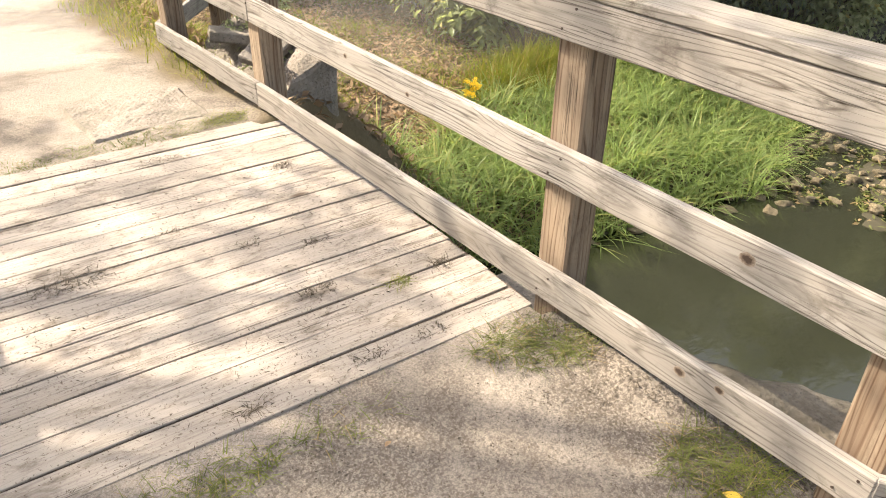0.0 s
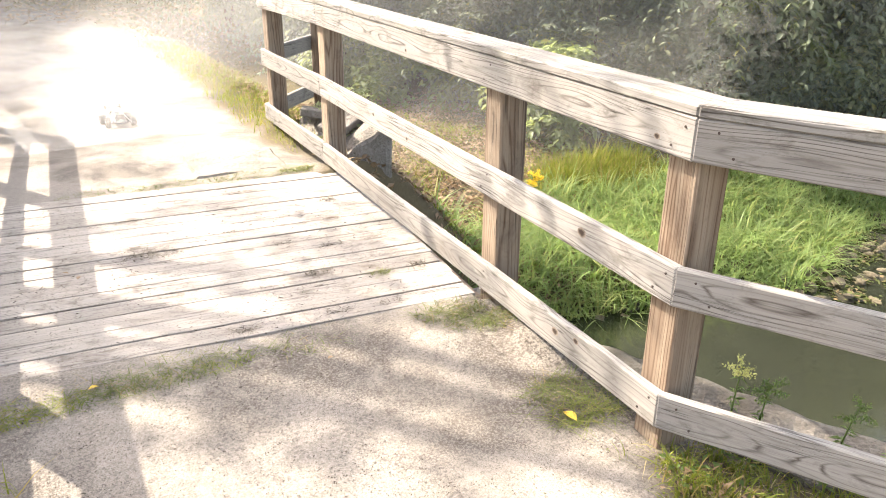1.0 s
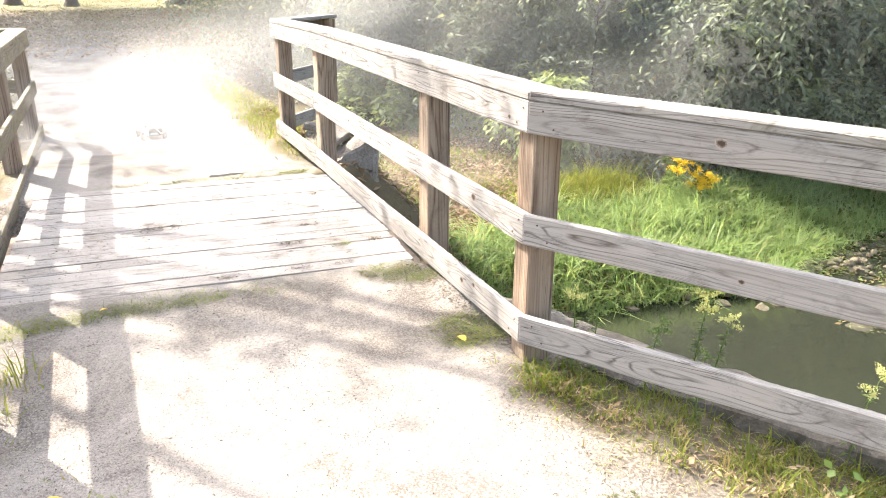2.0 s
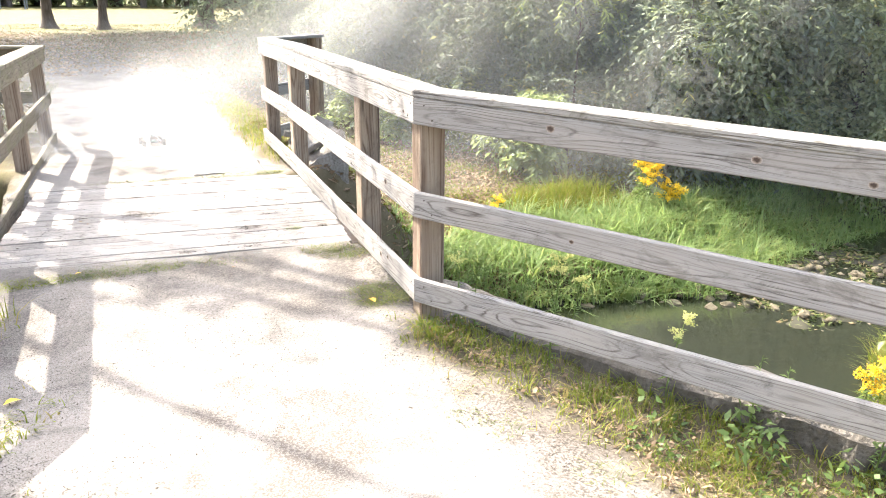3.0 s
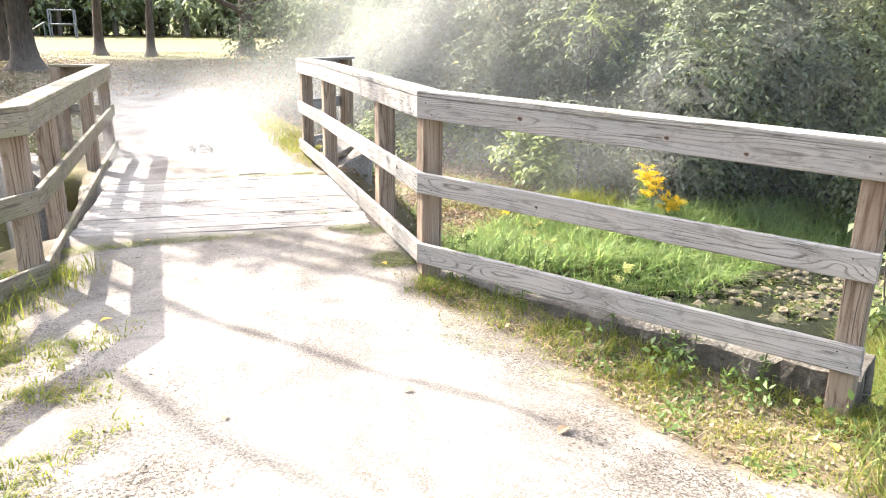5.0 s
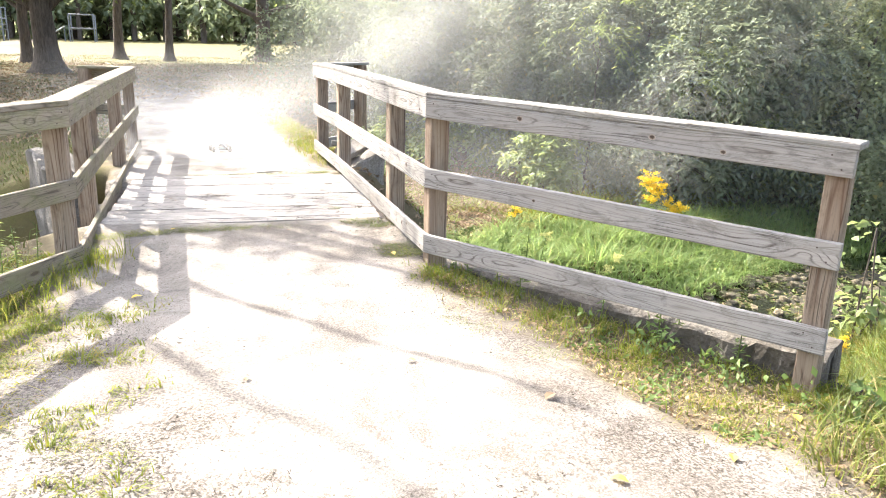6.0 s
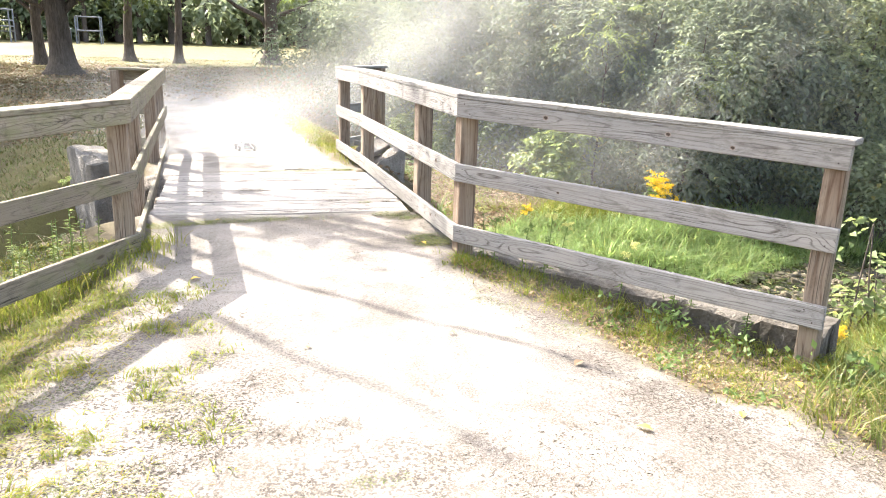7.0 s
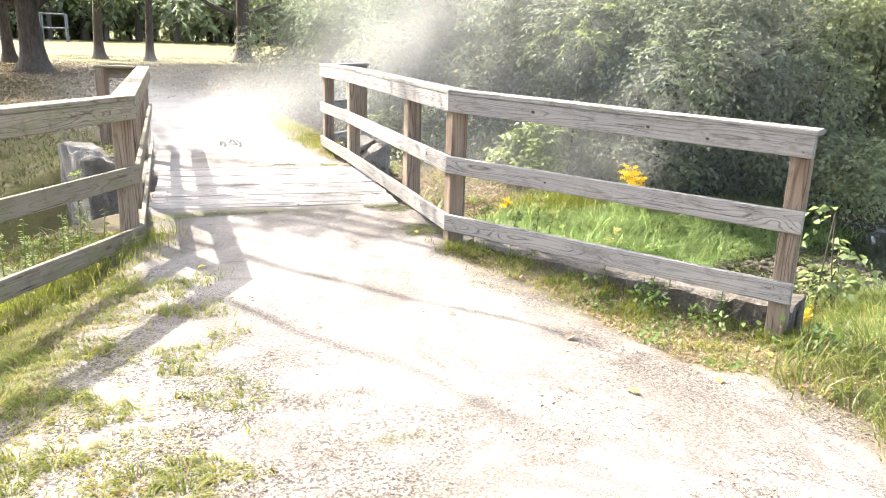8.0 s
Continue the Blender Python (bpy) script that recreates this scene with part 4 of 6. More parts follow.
# ---- trees ----
def tree(at, girth, tall, crown_low, spread, twigs, seed, label, leaf=(0.24, 0.13), leaves=8, twig=0.9, lumps=None, limbs=None):
    rng = np.random.default_rng(seed)
    x, y = at
    z = float(height(x, y))
    top = empty("tree", (x, y, z))
    tagged(top, label, "tree", "park trees beyond the bridge")
    r = girth / 2
    pts, rad = [], []
    for k, h in enumerate((-0.15, 0.0, 0.18, 0.45, 0.9, 1.8, 3.2, tall * 0.5, tall * 0.75)):
        flare = 1 + 1.0 * math.exp(-max(h, 0) / 0.28)
        pts.append((0.04 * h * math.sin(seed + h * 0.5), 0.03 * h * math.cos(seed * 2 + h * 0.4), h))
        rad.append(r * flare * (1 - 0.75 * h / tall))
    tubes("trunk", [(pts, rad)], BARK, top, sides=12)
    if lumps is None:
        lumps = []
        for k in range(11):
            a = 2 * np.pi * k / 11 * 2.4 + rng.uniform(-0.4, 0.4)
            w = spread * rng.uniform(0.15, 1.0)
            h = rng.uniform(crown_low, tall)
            rr = spread * rng.uniform(0.2, 0.42)
            lumps.append((w * math.cos(a), w * math.sin(a), h, rr, rr, rr * 0.6))
    runs = []
    for q in lumps[:10]:
        h0 = max(1.9, q[2] * 0.55)
        runs.append(([(0, 0, h0), (q[0] * 0.5, q[1] * 0.5, h0 + (q[2] - h0) * 0.6), (q[0], q[1], q[2])], [r * 0.4, r * 0.25, 0.03]))
    for curve, rr in limbs or ():
        runs.append((curve, rr))
    for run in runs:
        tubes("limb", [run], BARK, top, sides=7)
    V, F = foliage(rng, lumps, twigs, leaves, leaf[0], leaf[1], twig, 0.3, 0.0)
    arrays("crown", V, F, LEAF_TREE, top)
    return top


def park_trees():
    far = "mature park tree with dark bark by the sunlit field, unseen shade trees included"
    # those at x -11.0, -10.2 and -9.0 are unseen, added to cast shade
    for i, (x, y, g, t, low, sp, n) in enumerate([
        (-4.08, 25.6, 0.80, 11, 3.4, 5.6, 3800), (-5.9, 32.5, 0.46, 10, 3.6, 3.6, 2000), (-2.74, 38.0, 0.46, 12, 3.8, 4.0, 2400),
        (-0.36, 36.5, 0.38, 11, 3.8, 3.6, 2000), (4.25, 37.6, 0.75, 13, 3.2, 4.6, 2800), (-11.0, 20.5, 0.5, 11, 3.2, 4.8, 2600), (-12, 33, 0.5, 12, 3.4, 4.5, 1400), (-10.2, 13.4, 0.45, 9.5, 4.6, 3.0, 2600), (-9.0, 19.4, 0.45, 9.5, 4.6, 3.4, 2600),
    ]):
        forks = [([(0, 0, 1.7), (-0.5 * g, 0.1, 2.3), (-2.2 * g, 0.2, 2.9), (-4.5 * g, 0.3, 4.2)], [g * 0.22, g * 0.2, g * 0.14, g * 0.06]),
                 ([(0, 0, 2.0), (0.6 * g, 0.0, 2.5), (2.4 * g, -0.2, 3.0), (4.8 * g, -0.3, 4.6)], [g * 0.2, g * 0.18, g * 0.12, g * 0.05])] if i in (0, 1, 4, 5) else None
        tree((x, y), g, t + 1.0, low + 1.2, sp, n, 60 + i, far, limbs=forks)


park_trees()


def creek_trees():
    """Taller trees that close the view behind the bushes and darken the water's reflection."""
    tall = "tall dense leafy tree behind the creek bushes"
    for i, (x, y, t, sp) in enumerate([(10.5, 14.5, 9.5, 2.6), (13.6, 12.2, 10.5, 2.8), (17.0, 10.6, 10.5, 3.0), (8.0, 18.5, 9.5, 2.8), (20.8, 9.0, 11.0, 3.2), (12.8, 18.0, 12.0, 3.4), (25.0, 7.5, 11.0, 3.4)]):
        ob = tree((x, y), 0.4, t, 2.2, sp, 1200, 700 + i, tall, (0.30, 0.16), 7, 0.9)
        ob["group"] = "tall trees behind the creek"


creek_trees()


def shade_tree():
    """The tree beside the path whose limbs and leaves dapple the deck and the gravel."""
    at = (-6.4, 10.6)
    z = float(height(*at))
    rng = np.random.default_rng(5)

    def above(gx, gy, h):
        p = Vector((gx, gy, 0)) + SLOPE * h
        return (p.x - at[0], p.y - at[1], p.z - z)

    limbs = []
    for run, h, r in (
        (((-0.6, 2.2), (0.1, 1.45), (0.5, 0.93), (0.95, 0.35), (1.4, -0.25), (1.9, -0.77), (2.2, -1.2)), 6.8, 0.055),
        (((-0.9, 2.6), (-0.1, 0.6), (0.34, -0.18), (0.58, -0.66), (0.97, -1.14), (1.3, -1.9)), 7.2, 0.05),
        (((-0.6, 3.2), (0.1, 2.4), (0.56, 2.1), (1.2, 1.7), (1.8, 1.1), (2.3, 0.4)), 6.4, 0.05),
    ):
        start = [(0.0, 0.0, 4.4), tuple((0.55 * a + b) for a, b in zip(above(*run[0], h), (0, 0, 1.4)))]
        pts = start + [above(gx, gy, h + 0.12 * math.sin(3 * gx)) for gx, gy in run]
        limbs.append((pts, [0.13, 0.09] + [r * (1 - 0.5 * k / len(run)) for k in range(len(run))]))
    lumps = []
    for gx, gy, w in ((1.3, 1.65, 0.5), (1.9, 1.3, 0.4), (0.95, 1.75, 0.35), (1.6, 2.0, 0.4), (2.72, 0.62, 0.3), (2.6, 1.05, 0.26), (2.8, 0.1, 0.24), (1.2, 2.9, 0.38), (1.85, 2.5, 0.4), (1.0, 3.7, 0.4), (1.7, 3.6, 0.4), (2.1, 3.2, 0.35), (0.8, 5.0, 0.3),
                      (-3.0, 2.4, 0.9), (-2.6, 5.0, 1.2), (-2.3, 7.6, 1.1), (-3.6, 3.4, 1.3), (-2.4, 9.6, 1.2), (-3.6, 8.5, 1.3), (-4.4, 6.5, 1.4), (-3.4, 11.5, 1.4)):
        h = rng.uniform(5.2, 7.6)
        c = above(gx, gy, h)
        lumps.append((*c, w, w * 1.1, 0.4))
    for k in range(8):
        a = k * 2.4
        lumps.append((2.2 * math.cos(a) - 4.5, 2.2 * math.sin(a) + 1.0, rng.uniform(5.5, 9), 1.3, 1.3, 0.9))
    tree(at, 0.55, 10, 4, 3, 2600, 9, "tall leafy tree that overhangs the footbridge and dapples it", (0.12, 0.07), 7, 0.45, lumps, limbs)
    # a second tree, out of view, added only to shade the left bank
    at = (-6.6, 12.6)
    z = float(height(*at))
    lumps = []
    for gx, gy, w in ((-2.3, 2.5, 0.6), (-1.8, 4.0, 0.5), (-3.2, 4.6, 0.9), (-1.5, 2.3, 0.6), (-1.6, 3.2, 0.7), (-2.0, 3.6, 0.7), (-2.3, 4.9, 0.9), (-2.5, 6.3, 0.9), (-2.4, 7.9, 0.9), (-3.2, 9.6, 1.0), (-2.9, 3.0, 0.8), (-3.6, 6.0, 1.0)):
        c = above(gx, gy, rng.uniform(7.2, 9.0))
        lumps.append((*c, w, w, 0.5))
    tree(at, 0.5, 10.5, 4.2, 2.6, 2800, 10, "tall unseen leafy tree added to shade the creek bank", (0.14, 0.085), 8, 0.5, lumps)


shade_tree()


def distant_woods():
    """Woods that close the view behind the field."""
    rng = np.random.default_rng(21)
    lumps, runs = [], []
    for k in range(150):
        x = rng.uniform(-75, 45)
        y = rng.uniform(88, 125)
        z = float(height(x, y))
        t = rng.uniform(10, 17)
        runs.append(([(x, y, z - 0.2), (x, y, z + t * 0.5), (x + rng.uniform(-1, 1), y, z + t * 0.9)], [rng.uniform(0.25, 0.55), 0.25, 0.08]))
        for j in range(7):
            w = rng.uniform(1.6, 3.0)
            lumps.append((x + rng.uniform(-3.4, 3.4), y + rng.uniform(-2, 2), z + rng.uniform(2.6, min(t, 9)), w, w, w * 0.7))
        if k % 2 == 0:
            lumps.append((x + rng.uniform(-5, 5), y + 6 + rng.uniform(0, 8), z + 1.2, 2.8, 2.0, 1.6))
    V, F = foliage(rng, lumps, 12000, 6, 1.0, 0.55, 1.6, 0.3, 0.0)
    tagged(arrays("far_woods", V, F, LEAF_HAZED), "line of distant woods behind the field, leaf colour paled for haze", "woods", kind="stuff")
    tagged(tubes("far_trunks", runs, BARK, sides=7), "dark trunks of the distant woods", "woods", kind="stuff")


distant_woods()


# ---- grasses ----
def grasses():
    rng = RNG

    def wing_dist(x, y):
        d = (x - R_BEND[0]) * 0.851 + (y - R_BEND[1]) * 0.525
        s = (x - R_BEND[0]) * 0.525 - (y - R_BEND[1]) * 0.851
        return d, s

    def keep_verge(x, y):
        d, s = wing_dist(x, y)
        g = cover(x, y)[0]
        clump = 0.5 + 0.5 * wavy(x, y, 4.2, 0.3)
        patchy = smooth01(-0.35, 0.55, wavy(x, y, 6.3, 1.7) + 0.6 * wavy(x, y, 14.0, 0.4))
        return (d < 0.18) * (d > -0.95 - 0.9 * (s > 2.3)) * (s > -0.15) * (1 - g) ** 1.2 * (0.12 + 0.5 * clump * patchy) * np.exp(-np.maximum(-d - 0.2, 0) * np.where(s > 2.3, 1.6, 4.5))

    p = scatter(rng, 220000, 1.6, 4.6, -4.5, 1.3, keep_verge)[:17000]
    n = len(p)
    near_wall = smooth01(-0.32, -0.02, wing_dist(p[:, 0], p[:, 1])[0])
    blades("verge_grass", p, rng.uniform(0.025, 0.085, n) * (1 + 0.4 * near_wall), rng.uniform(0.004, 0.009, n), rng.uniform(0.3, 1.3, n), GRASS_BRIGHT, "short yellow-green grass below the railing", "grass", rng, 3, None, 0.13)

    p = scatter(rng, 90000, 1.6, 4.6, -4.5, 1.3, lambda x, y: keep_verge(x, y) ** 0.6 * 0.5)[:12000]
    n = len(p)
    blades("straw_grass", p, rng.uniform(0.02, 0.08, n), rng.uniform(0.003, 0.007, n), rng.uniform(0.6, 2.2, n), GRASS_DRY, "dry straw-coloured grass among the green below the railing", "grass", rng, 3, None, 0.0, 0.6)

    def keep_end(x, y):
        d, s = wing_dist(x, y)
        return smooth01(9.0, 7.0, x) * smooth01(-4.0, -2.4, y + 0.4 * wavy(x, y, 1.8, 0.5)) * ((s > 2.85) | (d > 0.6)) * (height(x, y) > WATER_Z + 0.1) * (cover(x, y)[0] < 0.3) * (y < np.interp(x, NEAR_X, NEAR_Y))

    p = scatter(rng, 70000, 3.0, 9.0, -4.0, 2.7, keep_end)[:17000]
    n = len(p)
    blades("bank_grass", p, rng.uniform(0.08, 0.30, n), rng.uniform(0.006, 0.013, n), rng.uniform(0.4, 1.4, n), GRASS_GREEN, "rough grass on the near creek bank", "grass", rng, 3, None, 0.3)

    p = scatter(rng, 60000, 3.9, 8.5, -2.6, 2.6, lambda x, y: keep_end(x, y) * smooth01(3.9, 4.8, x) * (0.35 + 0.65 * smooth01(-0.2, 0.4, wavy(x, y, 2.4, 0.5))))[:10000]
    n = len(p)
    blades("bank_grass", p, rng.uniform(0.12, 0.36, n), rng.uniform(0.006, 0.014, n), rng.uniform(0.3, 1.2, n), GRASS_LUSH, "bright green grass on the near creek bank", "grass", rng, 3, None, 0.25)
    p = scatter(rng, 45000, 4.0, 7.8, -1.3, 2.2, lambda x, y: (height(x, y) > WATER_Z + 0.02) * (y < np.interp(x, NEAR_X, NEAR_Y) + 0.05) * smooth01(1.8, 0.5, np.interp(x, NEAR_X, NEAR_Y) - y) * (wing_dist(x, y)[0] > 0.6))[:8000]
    n = len(p)
    blades("bank_grass", p, rng.uniform(0.12, 0.34, n), rng.uniform(0.007, 0.015, n), rng.uniform(0.4, 1.3, n), GRASS_BRIGHT, "yellow-green grass hanging over the creek's edge", "grass", rng, 3, None, 0.22)
    p = scatter(rng, 20000, 5.4, 7.6, 5.8, 7.4, lambda x, y: np.exp(-((x - 6.4) / 0.55) ** 2 - ((y - 6.6) / 0.35) ** 2))[:3200]
    n = len(p)
    blades("tall_grass", p, rng.uniform(0.2, 0.46, n), rng.uniform(0.008, 0.016, n), rng.uniform(0.2, 0.8, n), GRASS_BRIGHT, "yellowing tall grass beside the goldenrod", "grass", rng, 4, None, 0.2)

    def keep_left(x, y):
        g = cover(x, y)[0]
        clump = 0.5 + 0.5 * wavy(x, y, 3.1, 1.3)
        ragged = smooth01(0.1, 0.6, wavy(x, y, 5.2, 0.9) + 0.5 * wavy(x, y, 11.0, 2.9))
        return smooth01(-2.4, -1.6, x + 0.3 * wavy(x, y, 2.0, 1.0)) * smooth01(-3.2, -2.2, y) * (x < path_middle(y)) * np.maximum((1 - g) ** 1.5 * (0.1 + 0.9 * clump ** 1.5), 0.5 * ragged * smooth01(0.55, -0.3, x) * (y < 0.9))

    p = scatter(rng, 150000, -2.4, 0.4, -3.2, 2.0, keep_left)[:48000]
    n = len(p)
    blades("verge_grass", p, rng.uniform(0.025, 0.075, n), rng.uniform(0.004, 0.009, n), rng.uniform(0.5, 1.6, n), GRASS_BRIGHT, "ragged yellow-green grass beside the path", "grass", rng, 3, None, 0.15)

    def keep_mat(x, y):
        strip = smooth01(-0.5, -0.95, x + 0.22 * wavy(x, y, 4.0, 0.6) - 0.06 * y)
        spots = sum(w * np.exp(-((x - a) ** 2 + (y - b) ** 2) / r ** 2) for a, b, r, w in (
            (-0.55, -2.0, 0.28, 1.0), (-0.25, -2.05, 0.2, 0.9), (-0.02, -2.1, 0.16, 0.8), (-0.6, -1.5, 0.18, 0.8), (-0.3, -1.32, 0.14, 0.6), (-0.2, -1.6, 0.13, 0.4), (-0.4, -0.66, 0.16, 0.6), (-0.26, -0.3, 0.16, 0.6), (0.03, -1.05, 0.09, 0.6), (-0.5, -0.2, 0.2, 0.5), (-0.1, 0.25, 0.14, 0.4)))
        return np.maximum(strip, spots) * (0.25 + 0.75 * smooth01(-0.4, 0.5, wavy(x, y, 9.0, 0.7))) * smooth01(-3.4, -2.8, y) * (x > -2.2)

    p = scatter(rng, 90000, -2.2, 0.4, -3.4, 1.4, keep_mat)[:20000]
    n = len(p)
    blades("mat_grass", p, rng.uniform(0.02, 0.055, n), rng.uniform(0.004, 0.008, n), rng.uniform(0.9, 2.3, n), GRASS_YELLOW, "matted yellow-green grass at the edge of the path", "grass", rng, 3, None, 0.1, 0.7)

    def keep_left_fence(x, y):
        d = (x - L_BEND[0]) * -0.82 + (y - L_BEND[1]) * 0.573
        return np.exp(-(d / 0.22) ** 2) * (y < 1.75)

    p = scatter(rng, 16000, -2.4, 0.1, -1.4, 1.9, keep_left_fence)[:6500]
    n = len(p)
    blades("fence_grass", p, rng.uniform(0.06, 0.22, n), rng.uniform(0.004, 0.009, n), rng.uniform(0.2, 1.0, n), GRASS_BRIGHT, "green grass along the foot of the railing", "grass", rng)

    def keep_lush(x, y):
        yf = np.interp(x, FAR_X, FAR_Y)
        d = y - yf
        edge = smooth01(3.1, 3.9, x) * smooth01(12.5, 11.0, x) * np.where(x > 8.6, 0.6, 1.0)
        reach = np.interp(x, [2.8, 3.8, 4.6, 5.6, 7.5, 12], [0.9, 1.1, 1.9, 2.6, 2.7, 1.6])
        return edge * (d > -0.04) * smooth01(1.0, 0.75, d / reach)

    p = scatter(rng, 70000, 2.5, 12.5, 3.6, 8.0, keep_lush)[:15000]
    n = len(p)
    blades("tall_grass", p, rng.uniform(0.16, 0.42, n), rng.uniform(0.013, 0.026, n), rng.uniform(0.3, 1.9, n), GRASS_LUSH, "lush bright green grass arching over the creek", "grass", rng, 4, None, 0.19)

    def keep_far_right(x, y):
        off = x - path_middle(y) - path_half(y)
        return (off > -0.1) * smooth01(-0.1, 0.25, off) * smooth01(2.0, 0.4, off) * (y > 5.3)

    p = scatter(rng, 26000, 1.5, 4.6, 5.2, 13, keep_far_right)[:7000]
    n = len(p)
    blades("far_verge_grass", p, rng.uniform(0.05, 0.2, n), rng.uniform(0.004, 0.009, n), rng.uniform(0.3, 1.2, n), GRASS_BRIGHT, "dry yellow grass beside the path past the bridge", "grass", rng)

    def keep_far_bank(x, y):
        yf = np.interp(x, FAR_X, FAR_Y)
        return (y > yf + 0.2) * (0.3 + 0.4 * wavy(x, y, 2.2, 0.9)) * smooth01(2.4, 3.0, x)

    p = scatter(rng, 70000, 2.4, 10, 4.8, 11, keep_far_bank)[:20000]
    n = len(p)
    blades("bank_turf", p, rng.uniform(0.05, 0.16, n), rng.uniform(0.009, 0.018, n), rng.uniform(0.6, 1.9, n), GRASS_BRIGHT, "thin sunlit grass on the far creek bank", "grass", rng)

    def keep_left_bank(x, y):
        return (height(x, y) > WATER_Z + 0.05) * (x < -0.7)

    p = scatter(rng, 60000, -9, -0.6, 1.0, 15, keep_left_bank)[:24000]
    n = len(p)
    # darker grass than the open verge: part of the bank's shade is in its colour
    blades("creek_bank_weeds", p, rng.uniform(0.05, 0.17, n), rng.uniform(0.008, 0.018, n), rng.uniform(0.6, 1.8, n), GRASS_WORN, "rough grass and weeds on the shaded bank", "grass", rng)


    def keep_open(x, y):
        off = np.abs(x - path_middle(y)) - path_half(y)
        far = np.maximum.reduce([smooth01(-1.3, -2.3, x), smooth01(3.6, 5.0, x), smooth01(-1.9, -3.4, y)])
        return smooth01(0.05, 0.7, off) * far * (height(x, y) > WATER_Z + 0.25) * (0.35 + 0.65 * smooth01(-0.5, 0.6, wavy(x, y, 1.3, 0.8)))

    p = scatter(rng, 110000, -10, 11, -11, 3, keep_open)[:22000]
    n = len(p)
    blades("meadow_grass", p, rng.uniform(0.05, 0.16, n), rng.uniform(0.009, 0.018, n), rng.uniform(0.4, 1.4, n), GRASS_BRIGHT, "rough mown grass on both sides of the path", "grass", rng, 2)

    def keep_field(x, y):
        off = np.abs(x - path_middle(y)) - path_half(y)
        return np.where(y > 18, 1.0, smooth01(0.0, 0.6, off)) * (height(x, y) > -0.9) * (0.25 + 0.75 * smooth01(-0.3, 0.5, wavy(x, y, 0.8, 0.8)))

    p = scatter(rng, 110000, -14, 7, 8.5, 42, keep_field)[:38000]
    n = len(p)
    blades("field_grass", p, rng.uniform(0.05, 0.14, n), rng.uniform(0.014, 0.03, n), rng.uniform(0.5, 1.6, n), GRASS_FIELD, "dry summer grass under the park trees", "grass", rng, 2)


grasses()


# ---- loose leaves, twigs and stones ----
def flat_bits(name, base, length, width, material, label, category, rng, lift=0.006, tilt=0.35):
    n = len(base)
    a = rng.uniform(0, 2 * np.pi, n)
    d = unit(np.stack([np.cos(a), np.sin(a), rng.normal(0, tilt, n)], -1))
    up = unit(rng.normal(size=(n, 3)) * tilt + np.array([0, 0, 1.0]))
    V = leaf_mesh(base + np.array([0, 0, lift + 0.005]), d, up, length, width, rng.uniform(-0.3, 0.3, n))
    F = (LEAF_F[None] + (np.arange(n) * 4)[:, None, None]).reshape(-1, 3)
    return tagged(arrays(name, V.reshape(-1, 3), F, material), label, category, kind="stuff")


